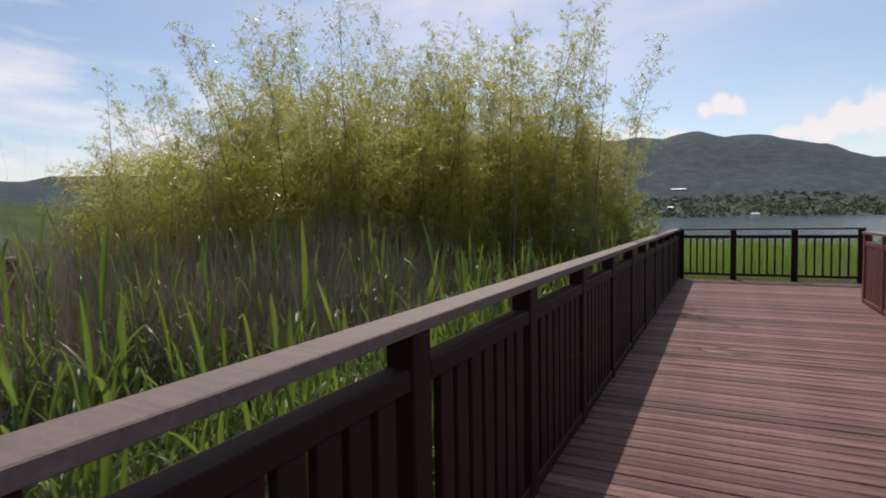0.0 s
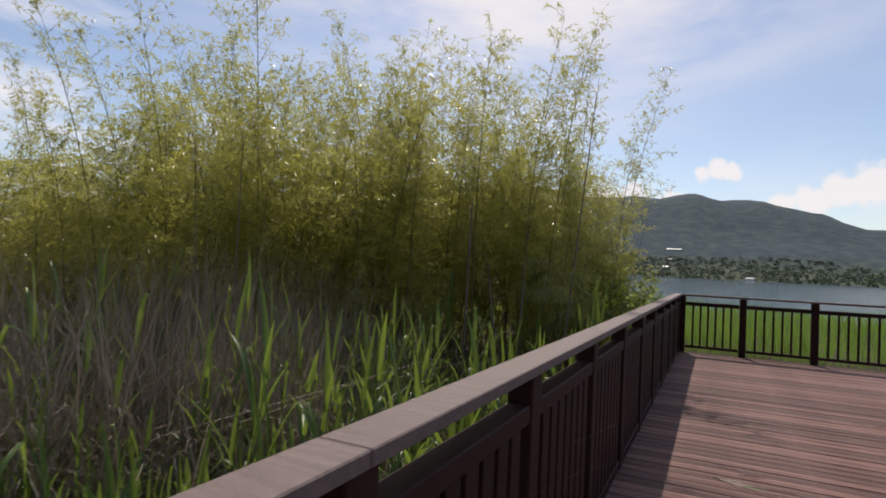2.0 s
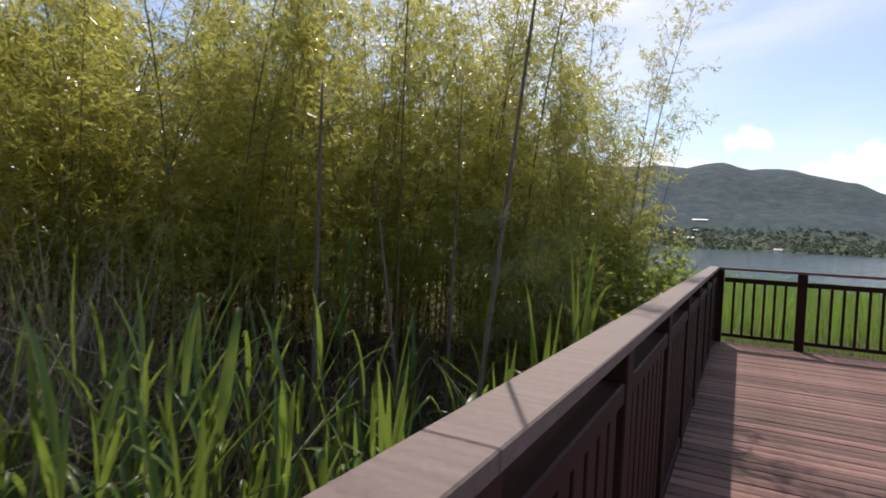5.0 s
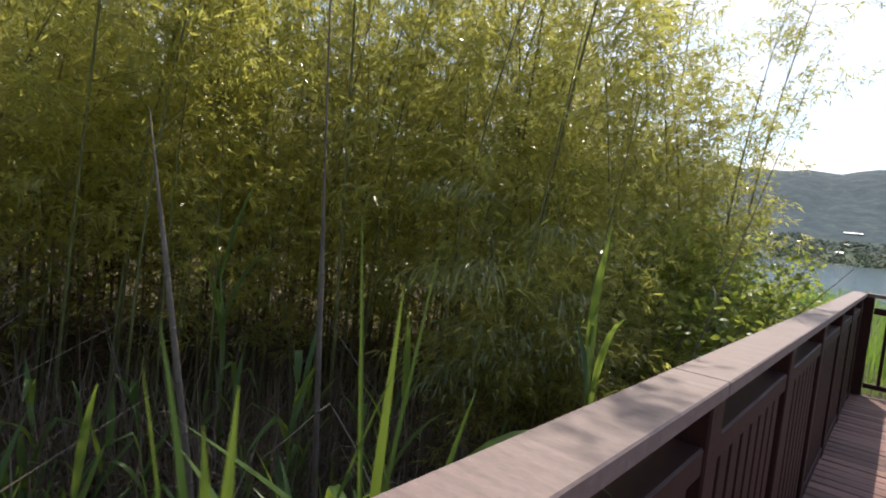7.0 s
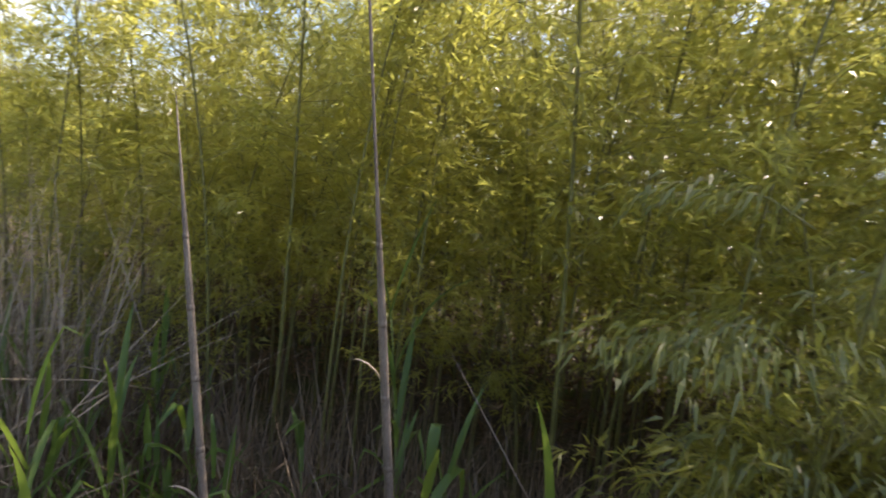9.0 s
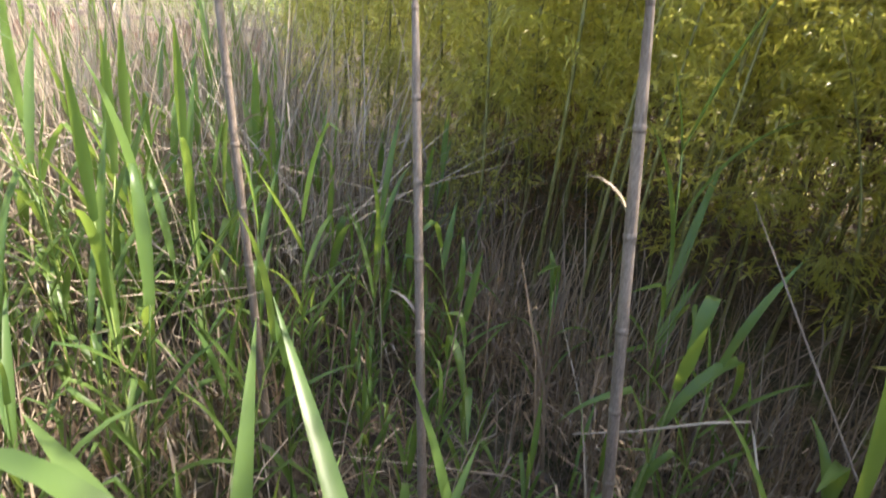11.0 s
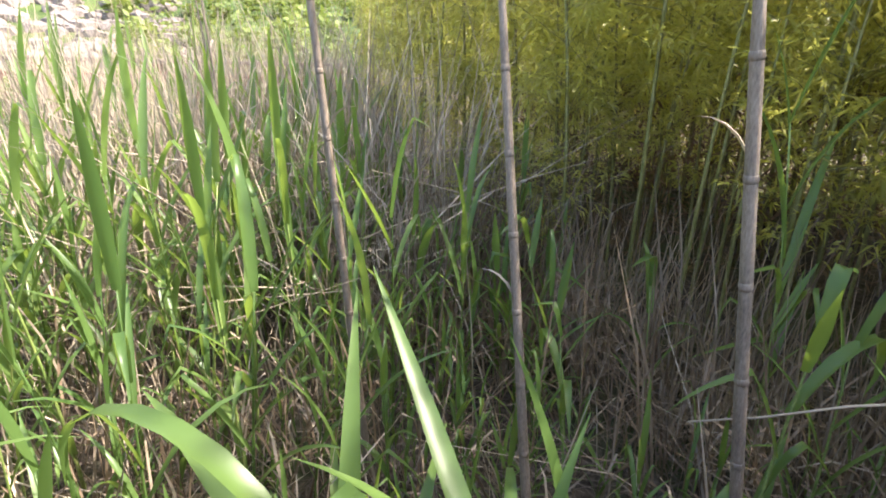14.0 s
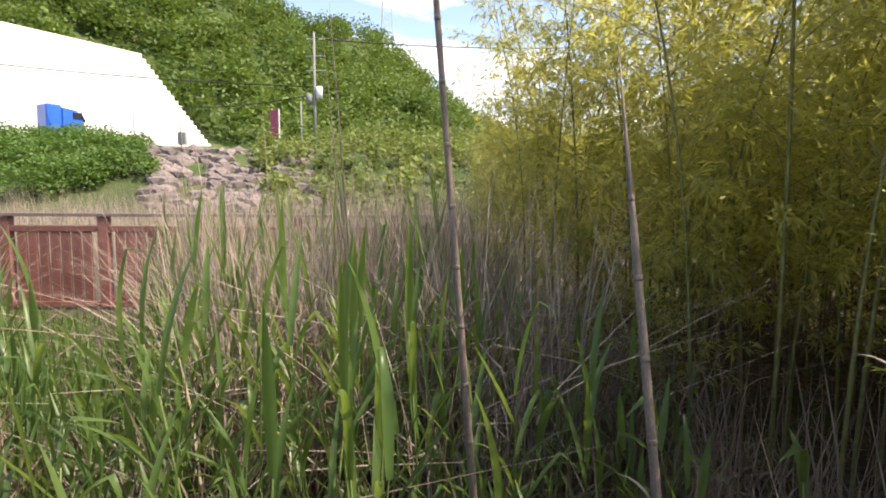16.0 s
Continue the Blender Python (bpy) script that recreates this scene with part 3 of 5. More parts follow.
def bamboo_proto(seed, height, low=0.16, arch=1.0):
    """One bamboo: a jointed, arching culm with branching twigs, and its leaves."""
    random.seed(seed)
    root = tagged(new("bamboo"), "slender yellow-green bamboo with fine drooping leaves", "bamboo", "bamboo grove")
    culm, crown, twigs = Geo(), Geo(), Geo()
    lean_az = random.uniform(0, 6.28)
    lean = random.uniform(0.05, 0.14) * arch
    n = max(14, int(height * 5.5))
    pts, rad = [], []
    for i in range(n + 1):
        u = i / n
        off = lean * height * (u ** 2.4) * 1.6
        pts.append(Vector((math.cos(lean_az) * off, math.sin(lean_az) * off, height * u * (1 - 0.06 * u))))
        rad.append(0.010 * (1 - u) ** 0.8 + 0.0015)
    jp, jr = [pts[0]], [rad[0]]
    for p, q, r in zip(pts[1:-1], pts[2:], rad[1:-1]):
        d = (q - p).normalized()
        jp += [p - d * 0.008, p, p + d * 0.008]
        jr += [r, r * 1.3, r]
    culm.tube(jp + [pts[-1]], jr + [rad[-1]], 6)
    for i in range(2, n + 1):
        u = i / n
        if u < low:
            continue
        reach = 0.74 * (1.14 - u) ** 0.6 * smooth(low - 0.1, low + 0.3, u) + 0.10
        for k in range(3):
            az = random.uniform(0, 6.28)
            el = random.uniform(0.15, 0.95) if u < 0.75 else random.uniform(0.6, 1.2)
            d = Vector((math.cos(az) * math.cos(el), math.sin(az) * math.cos(el), math.sin(el)))
            ln = reach * random.uniform(0.6, 1.25)
            p0 = pts[i]
            p1 = p0 + d * ln * 0.5
            p2 = p0 + d * ln - Vector((0, 0, ln * 0.14))
            twigs.tube([p0, p1, p2], [0.0022, 0.0016, 0.0008], 3, False)
            # leafy sprays at the outer half of each branch
            for q in range(int((6 + ln * 19) * (1 - 0.5 * smooth(0.55, 1.0, u)))):
                s = random.uniform(0.25, 1.0)
                b0 = p0.lerp(p1, s * 2) if s < 0.5 else p1.lerp(p2, s * 2 - 1)
                tw = (d * 0.6 + Vector((random.gauss(0, 0.8), random.gauss(0, 0.8), random.gauss(0.0, 0.5)))).normalized()
                tl = random.uniform(0.03, 0.15)
                for j in range(random.choice((3, 4, 5))):
                    tip = b0 + tw * tl * random.uniform(0.3, 1.0)
                    ld = (tw * 0.9 + Vector((random.gauss(0, 0.55), random.gauss(0, 0.55), random.gauss(-0.2, 0.35)))).normalized()
                    crown.kite(tip, ld, random.uniform(0.045, 0.095), random.uniform(0.009, 0.0145), random.uniform(0.05, 0.4))
    part("culm", culm.mesh("culm", M_CULM, True), root)
    tagged(part("twig", twigs.mesh("twig", M_CULM), root), kind="stuff")
    part("crown", crown.mesh("crown", M_BAMBOO), root)
    return root


protos = [bamboo_proto(100 + k, h, lo, ar) for k, (h, lo, ar) in enumerate(((4.5, 0.28, 1), (4.0, 0.28, 1.3), (3.6, 0.27, 1), (3.1, 0.27, 1.4), (2.0, 0.3, 1), (5.0, 0.3, 1.2), (1.4, 0.1, 1.5)))]
rb = random.Random(11)
placed = []
tries = 0
while len(placed) < 265 and tries < 12000:
    tries += 1
    x, y = rb.uniform(-9, -0.5), rb.uniform(3.5, 13.5)
    if not inside(x, y, GROVE):
        continue
    if any((x - a) ** 2 + (y - c) ** 2 < 0.06 for a, c in placed):
        continue
    placed.append((x, y))
for k, (x, y) in enumerate(placed):
    edge = smooth(4.0, 9.3, y - 0.15 * (x + 3))
    pick = rb.random()
    src = protos[rb.choice((0, 1, 2, 3, 1, 5))] if pick < 0.92 else protos[4]
    sc = rb.uniform(0.76, 1.14) * (0.74 + 0.32 * edge) * (1 - 0.35 * smooth(-4.6, -6.2, x) * (1 - smooth(5.5, 8.0, y)))
    z = terrain(x, y) - 0.03
    mat = Matrix.Translation((x, y, z)) @ Matrix.Rotation(rb.uniform(0, 6.28), 4, "Z") @ Matrix.Rotation(rb.uniform(-0.05, 0.05), 4, "X")
    if k < len(protos):
        protos[k].matrix_basis = mat
    else:
        ob = copy_thing(src, mat)
        ob.scale = (sc, sc, sc)


# thin plumes that rise over the grove
def plume_proto(seed, height):
    """A tall bare bamboo with ascending, sparsely leaved branches and a nodding tip."""
    random.seed(seed)
    root = tagged(new("bamboo"), "tall thin bamboo rising over the grove with sparse feathery leaves", "bamboo", "bamboo grove")
    culm, crown, twigs = Geo(), Geo(), Geo()
    az0 = random.uniform(0, 6.28)
    n = 26
    pts = [Vector((math.cos(az0), math.sin(az0), 0)) * height * 0.13 * (i / n) ** 2.6 + Vector((0, 0, height * (i / n) * (1 - 0.05 * i / n))) for i in range(n + 1)]
    culm.tube(pts, [0.010 * (1 - i / n) ** 0.7 + 0.0014 for i in range(n + 1)], 6)
    for i in range(int(n * 0.42), n + 1):
        u = i / n
        for k in range(2 if u < 0.9 else 3):
            az = random.uniform(0, 6.28)
            el = random.uniform(0.5, 1.0)
            ln = (0.62 - 0.42 * u) * random.uniform(0.7, 1.3) + 0.08
            d = Vector((math.cos(az) * math.cos(el), math.sin(az) * math.cos(el), math.sin(el)))
            knots = [pts[i], pts[i] + d * ln * 0.5, pts[i] + d * ln * 0.85 - Vector((0, 0, ln * 0.1)), pts[i] + d * ln * 1.1 - Vector((0, 0, ln * 0.3))]
            twigs.tube(knots, [0.002, 0.0016, 0.0011, 0.0006], 3, False)
            for q in range(int(9 + ln * 30)):
                w = random.uniform(0.5, 2.999)
                b0 = knots[int(w)].lerp(knots[int(w) + 1], w - int(w))
                ld = d * 0.7 + Vector((random.gauss(0, 0.6), random.gauss(0, 0.6), random.gauss(-0.25, 0.4)))
                crown.kite(b0, ld, random.uniform(0.05, 0.10), random.uniform(0.009, 0.014), random.uniform(0.1, 0.5))
    part("culm", culm.mesh("culm", M_CULM, True), root)
    tagged(part("twig", twigs.mesh("twig", M_CULM), root), kind="stuff")
    part("crown", crown.mesh("crown", M_BAMBOO), root)
    return root


rb = random.Random(57)
plumes = [plume_proto(300 + k, h) for k, h in enumerate((4.7, 5.2, 4.3))]
spots_p = []
while len(spots_p) < 54:
    x, y = rb.uniform(-7.5, -0.7), rb.uniform(5.0, 13.0)
    if inside(x, y, GROVE) and all((x - a) ** 2 + (y - c) ** 2 > 0.2 for a, c in spots_p):
        spots_p.append((x, y))
for k, (x, y) in enumerate(spots_p):
    edge = smooth(4.0, 9.3, y - 0.15 * (x + 3))
    sc = rb.uniform(0.78, 1.06) * (0.80 + 0.24 * edge)
    mat = Matrix.Translation((x, y, terrain(x, y) - 0.03)) @ Matrix.Rotation(rb.uniform(0, 6.28), 4, "Z") @ Matrix.Scale(sc, 4)
    if k < 3:
        plumes[k].matrix_basis = mat
    else:
        copy_thing(plumes[k % 3], mat)

# young leafy bamboo along the grove's front
rb = random.Random(19)
for k in range(34):
    u = k / 33
    if u > 0.30 and (u < 0.70 or k % 3):
        continue
    x, y = (-1.05 - 0.25 * rb.random() - 3.2 * max(0.0, u - 0.35) / 0.65, 10.2 - 2.1 * min(u, 0.35) / 0.35 - 2.6 * max(0.0, u - 0.35) / 0.65)
    mat = Matrix.Translation((x, y, terrain(x, y) - 0.03)) @ Matrix.Rotation(rb.uniform(0, 6.28), 4, "Z")
    ob = copy_thing(protos[rb.choice((4, 6, 6))], mat)
    sc = rb.uniform(0.7, 1.05)
    ob.scale = (sc, sc, sc)

for x, y, a, sc in ((-1.05, 8.8, 200, 0.95), (-1.1, 9.7, 50, 1.0), (-1.05, 10.6, 90, 1.1), (-1.0, 11.6, 300, 1.1), (-1.1, 12.6, 10, 1.15)):
    ob = copy_thing(protos[6], pose(x, y, terrain(x, y) - 0.03, 0, 0, a))
    ob.scale = (sc, sc, sc)

# leafy side shoots that droop out of the grove beside the pocket
def spray_bamboo(x, y, height, sprays, seed):
    random.seed(seed)
    root = tagged(new("bamboo"), "bamboo with broad grey-green sprays drooping out of the grove", "bamboo", "bamboo grove")
    z0 = terrain(x, y) - 0.03
    root.matrix_basis = pose(x, y, z0)
    culm = Geo()
    pts = [Vector((0.03 * k, 0.02 * k, height * k / 8)) for k in range(9)]
    culm.tube(pts, [0.008 - 0.0007 * k for k in range(9)], 6)
    part("culm", culm.mesh("culm", M_CULM, True), root)
    for az, z, ln, droop in sprays:
        bough = Geo()
        out = Vector((math.cos(radians(az)), math.sin(radians(az)), 0))
        start = Vector((0.03, 0.02, z - z0))
        knots = [start + out * ln * u + Vector((0, 0, 0.10 * math.sin(3.14 * min(u, 0.6)) - droop * u * u)) for u in (0, 0.25, 0.5, 0.75, 1.0)]
        bough.tube(knots, [0.003, 0.0026, 0.002, 0.0014, 0.0008], 5)
        part("branch", bough.mesh("branch", M_CULM, True), root)
        leaves = Geo()
        for k in range(int(170 * ln / 0.5)):
            u = random.uniform(0.2, 1.0) * 3.999
            i = int(u)
            p = knots[i].lerp(knots[i + 1], u - i)
            side = Vector((-out.y, out.x, 0)) * random.gauss(0, 0.13) + out * random.gauss(0.02, 0.05)
            p = p + side + Vector((0, 0, random.gauss(0, 0.025)))
            d = out * 0.5 + side * 5 + Vector((random.gauss(0, 0.25), random.gauss(0, 0.25), random.gauss(-0.55, 0.3)))
            leaves.kite(p, d, random.uniform(0.04, 0.08), random.uniform(0.009, 0.014), random.uniform(0.1, 0.5))
        part("foliage", leaves.mesh("foliage", M_SPRAY), root)


spray_bamboo(-1.12, 8.42, 2.6, ((255, 1.22, 0.5, 0.05), (275, 1.28, 0.4, 0.1), (230, 1.6, 0.42, 0.05), (262, 0.80, 0.42, 0.06), (300, 1.0, 0.38, 0.12)), 71)
spray_bamboo(-0.98, 8.85, 2.4, ((285, 1.15, 0.45, 0.1), (320, 0.95, 0.35, 0.12), (250, 0.85, 0.4, 0.1), (270, 1.45, 0.4, 0.08)), 72)

# the tangle of twigs and leaves inside the grove
g = Geo()
c = 0
while c < 25000:
    x, y = rb.uniform(-9, -0.5), rb.uniform(3.5, 13.5)
    if not inside(x, y, GROVE) or noise.noise((x * 0.9, y * 0.9, 2)) < -0.25:
        continue
    c += 1
    edge = smooth(4.0, 9.0, y - 0.15 * (x + 3))
    deep = inside(x + 0.9, y - 1.2, GROVE)
    z = rb.uniform(1.5 if deep and rb.random() < 0.8 else 1.15, 2.3 + 0.9 * edge) + terrain(x, y)
    d = Vector((rb.gauss(0, 1), rb.gauss(0, 1), rb.gauss(-0.2, 0.5))).normalized()
    p = Vector((x, y, z))
    for j in range(4):
        g.diamond(p + d * 0.03 * j, d + Vector((rb.gauss(0, 0.5), rb.gauss(0, 0.5), rb.gauss(0, 0.3))), rb.uniform(0.06, 0.11), rb.uniform(0.01, 0.015))
# dead leaves low down, their dark brown standing in for shade too
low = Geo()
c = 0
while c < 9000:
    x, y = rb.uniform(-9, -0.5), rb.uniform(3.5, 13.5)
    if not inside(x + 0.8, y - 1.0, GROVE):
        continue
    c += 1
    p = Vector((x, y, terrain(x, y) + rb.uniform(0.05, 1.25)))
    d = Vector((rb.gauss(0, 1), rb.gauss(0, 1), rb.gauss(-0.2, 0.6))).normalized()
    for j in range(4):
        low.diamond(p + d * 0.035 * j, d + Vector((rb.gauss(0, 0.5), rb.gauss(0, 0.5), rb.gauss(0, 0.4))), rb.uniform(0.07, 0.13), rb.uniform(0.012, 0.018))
c = 0
while c < 9500:
    x, y = rb.uniform(-9, -2.5), rb.uniform(4.5, 13)
    if not inside(x, y, GROVE) or inside(x - 1.6, y + 1.0, GROVE):
        continue
    c += 1
    p = Vector((x, y, terrain(x, y) + rb.uniform(0.05, 1.7)))
    d = Vector((rb.gauss(0, 1), rb.gauss(0, 1), rb.gauss(-0.2, 0.6))).normalized()
    for j in range(3):
        g.diamond(p + d * 0.05 * j, d + Vector((rb.gauss(0, 0.5), rb.gauss(0, 0.5), rb.gauss(0, 0.4))), rb.uniform(0.11, 0.19), rb.uniform(0.02, 0.03))
tagged(new("bamboo_thicket", g.mesh("bamboo_thicket", M_BAMBOO)), "dense tangle of bamboo twigs and leaves inside the grove", "bamboo", kind="stuff")
tagged(new("dead_bamboo_leaves", low.mesh("dead_bamboo_leaves", M_DEAD_SHADED)), "brown dead leaves and twigs caught low inside the grove, darkened to stand in for shade", "bamboo", kind="stuff")


# ---- giant reeds: jointed stems with broad strap leaves ----
def reed_proto(seed, height, leaves, split, lw=0.036):
    random.seed(seed)
    root = tagged(new("giant_reed"), "fresh green giant reed with broad arching strap leaves", "reed", "green reeds")
    stem = Geo()
    lean = Vector((random.uniform(-0.12, 0.12), random.uniform(-0.12, 0.12), 0))
    pts = [Vector((0, 0, 0)) + lean * height * (u / 6) ** 1.5 + Vector((0, 0, height * 0.82 * u / 6)) for u in range(7)]
    stem.tube(pts, [0.007 - 0.0008 * u for u in range(7)], 6)
    part("stem", stem.mesh("stem", M_STEM, True), root)
    joined = Geo()
    az = random.uniform(0, 6.28)
    for k in range(leaves):
        u = 0.22 + 0.78 * k / max(1, leaves - 1)
        i = min(5, int(u * 6))
        p = pts[i].lerp(pts[i + 1], u * 6 - i) if u < 1 else pts[6]
        az += math.pi + random.gauss(0, 0.5)
        ln = height * random.uniform(0.28, 0.44) * (1.0 - 0.25 * abs(u - 0.6))
        up = radians(random.uniform(58, 80)) if u < 0.9 else radians(random.uniform(76, 88))
        bend = random.choice((random.uniform(0.2, 0.8), random.uniform(0.8, 2.3))) if u < 0.85 else random.uniform(0.05, 0.5)
        kink = random.choice((3, 4)) if random.random() < 0.26 else None
        g = Geo() if split else joined
        g.strap(p, az, up, ln, lw * random.uniform(0.7, 1.2), bend, 8 if split else 6, 0.22, kink)
        if split:
            part("leaf", g.mesh("leaf", M_REED, True), root)
    if not split:
        part("foliage", joined.mesh("foliage", M_REED, True), root)
    return root


near_reeds = [reed_proto(40 + k, h, n, True) for k, (h, n) in enumerate(((1.15, 7), (0.95, 7), (1.35, 8), (0.75, 6)))]
bank_reeds = [reed_proto(60 + k, h, n, False) for k, (h, n) in enumerate(((1.25, 7), (1.05, 7), (0.9, 6), (1.4, 8), (0.7, 6)))]
rb = random.Random(23)


def put_reed(src, x, y, sc):
    mat = Matrix.Translation((x, y, terrain(x, y) - 0.02)) @ Matrix.Rotation(rb.uniform(0, 6.28), 4, "Z") @ Matrix.Rotation(rb.gauss(0, 0.07), 4, "X")
    ob = copy_thing(src, mat)
    ob.scale = (sc, sc, sc)


def clear_of_path(x, y):
    """The open pocket in the reeds at the rail, towards the approach railing."""
    return math.hypot(x + 0.30, y - 7.36) > 0.62 and not (math.hypot(x + 0.30, y - 7.36) < 1.0 and x < -0.35 and y < 7.6 and y > 6.6)


spots = []


def spread(n, x0, x1, y0, y1, gap, ok):
    out = []
    t = 0
    while len(out) < n and t < n * 40:
        t += 1
        x, y = rb.uniform(x0, x1), rb.uniform(y0, y1)
        if ok(x, y) and all((x - a) ** 2 + (y - c) ** 2 > gap * gap for a, c in spots[-400:]):
            out.append((x, y))
            spots.append((x, y))
    return out


FENCE_N = Vector((1.8, 1.45)).normalized()


def off_fence(x, y):
    return (x + 0.1) * FENCE_N.x + (y - BACK_Y) * FENCE_N.y


def tallest(x, y):
    """The bed is low beside the approach railing and rises towards the lake."""
    s = off_fence(x, y)
    ang = math.degrees(math.atan2(-(x + 0.2), y - 7.33)) % 360
    lane = smooth(150, 157, ang) * (1 - smooth(165.5, 168.5, ang))
    return 2.2 - lane * (2.08 - 0.14 * s)


def open_bed(x, y):
    return not inside(x, y, GROVE) and clear_of_path(x, y) and off_fence(x, y) > 0.35


class Joined(Geo):
    """Many reeds in one mesh."""

    def add(self, src, x, y, sc):
        mat = Matrix.Translation((x, y, terrain(x, y) - 0.02)) @ Matrix.Rotation(rb.uniform(0, 6.28), 4, "Z") @ Matrix.Rotation(rb.gauss(0, 0.08), 4, "X") @ Matrix.Scale(sc, 4)
        for ob in src.children:
            k = len(self.v)
            self.v += [mat @ v.co for v in ob.data.vertices]
            self.f += [tuple(k + i for i in p.vertices) for p in ob.data.polygons]


def grown(src_list, x, y, s0, s1):
    src = rb.choice(src_list)
    h = max(v.co.z for c in src.children for v in c.data.vertices)
    return src, min(rb.uniform(s0, s1), tallest(x, y) / h)


for x, y in spread(62, -2.2, -0.25, 4.6, 8.4, 0.14, lambda x, y: open_bed(x, y) and (y < 6.3 or rb.random() < 0.5)):
    put_reed(*((lambda s, k: (s, x, y, k))(*grown(near_reeds, x, y, 0.7, 1.05))))
for x, y in spread(140, -1.8, -0.25, -0.4, 4.6, 0.14, open_bed):
    put_reed(*((lambda s, k: (s, x, y, k))(*grown(bank_reeds, x, y, 0.5, 0.85))))
for x, y in spread(40, -0.95, -0.25, 8.2, 13.8, 0.17, open_bed):
    put_reed(*((lambda s, k: (s, x, y, k))(*grown(bank_reeds, x, y, 0.5, 0.72))))
for x, y in spread(26, -2.5, -1.0, 4.1, 5.7, 0.13, open_bed):
    put_reed(*((lambda s, k: (s, x, y, k))(*grown(bank_reeds, x, y, 0.75, 1.0))))
far_bed = Joined()
for x, y in spread(170, -7.0, -1.5, -3.5, 6.5, 0.2, open_bed) + spread(95, -3.4, -0.9, 0.4, 5.8, 0.12, open_bed) + spread(70, -1.5, -0.25, -3.6, 0.0, 0.17, open_bed):
    s, k = grown(bank_reeds, x, y, 0.75, 1.1)
    far_bed.add(s, x, y, k)
tagged(new("green_reeds", far_bed.mesh("green_reeds", M_REED, True)), "spread of green reeds growing through dry ones", "reeds", kind="stuff")
low_bed = Joined()
for x, y in spread(760, -4.2, -0.3, -1.5, 7.0, 0.065, lambda x, y: open_bed(x, y) and off_fence(x, y) < 6.8 and x > -2.6 - 0.3 * y and (y < 3.6 or rb.random() < 0.4)):
    s, k = grown(bank_reeds, x, y, 0.45, 0.85)
    low_bed.add(s, x, y, k)
for k in range(150):
    x, y = rb.uniform(-1.9, -0.3), rb.uniform(6.0, 7.9)
    if math.hypot(x + 0.28, y - 7.38) > 0.5:
        low_bed.add(rb.choice(bank_reeds), x, y, rb.uniform(0.2, 0.46))
tagged(new("reed_shoots", low_bed.mesh("reed_shoots", M_REED, True)), "young sunlit green reed shoots in front of the railing", "reeds", kind="stuff")
for i, ob in enumerate(near_reeds + bank_reeds):
    x, y = (-1.0 - 0.06 * i, 4.4 - 0.43 * i)
    ob.matrix_basis = pose(x, y, terrain(x, y) - 0.02, 0, 0, 40 * i)


# tall upright reeds right behind the rail
def sword_reed(seed, height, leaves):
    """A fan of stiff upright leaves on a short stem."""
    random.seed(seed)
    root = tagged(new("giant_reed"), "tall sunlit reed with stiff upright yellow-green leaves behind the rail", "reed", "green reeds")
    stem = Geo()
    stem.tube([Vector((0, 0, 0)), Vector((0.01, 0, height * 0.3)), Vector((0.015, 0.01, height * 0.62))], [0.008, 0.007, 0.004], 6)
    part("stem", stem.mesh("stem", M_STEM, True), root)
    for k in range(leaves):
        g = Geo()
        z = height * (0.25 + 0.33 * k / leaves)
        g.strap(Vector((0.008, 0.004, z)), random.uniform(0, 6.28), radians(random.uniform(80, 88)), (height - z) * random.uniform(0.72, 1.0),
                random.uniform(0.03, 0.042), random.uniform(0.0, 0.25), 9, 0.18)
        part("leaf", g.mesh("leaf", M_REED, True), root)
    for k in range(2):
        g = Geo()
        g.strap(Vector((0.008, 0.004, height * 0.35)), random.uniform(0, 6.28), radians(65), height * 0.42, 0.028, 1.9, 9, 0.2)
        part("leaf", g.mesh("leaf", M_REED, True), root)
    return root


sword = sword_reed(91, 1.5, 5)
sword.matrix_basis = pose(-0.30, 6.62, terrain(-0.30, 6.62), 0, 0, 30)
for x, y, a, sc in ((-0.33, 6.30, 250, 0.84), (-0.42, 5.72, 80, 0.87), (-0.3, 5.2, 10, 0.77), (-0.38, 4.4, 300, 0.75), (-0.33, 3.3, 200, 0.73), (-0.4, 2.4, 120, 0.77)):
    ob = copy_thing(sword, pose(x, y, terrain(x, y), 0, 0, a))
    ob.scale = (sc, sc, sc)


def arching_reed(base, straps, label):
    """One reed with leaves given by start, heading, rise, length, width and bend."""
    root = tagged(new("giant_reed"), label, "reed", "green reeds")
    root.matrix_basis = Matrix.Translation(base)
    st = Geo()
    top = max(s[0][2] for s in straps)
    st.tube([Vector((0, 0, 0)), Vector((0.01, 0, top * 0.5)), Vector((0.0, 0.01, top))], [0.008, 0.007, 0.005], 6)
    part("stem", st.mesh("stem", M_STEM, True), root)
    for p, az, up, ln, w, bend, *kink in straps:
        g = Geo()
        g.strap(Vector(p), radians(az), radians(up), ln, w, bend, 10, 0.14, kink[0] if kink else None)
        part("leaf", g.mesh("leaf", M_REED, True), root)


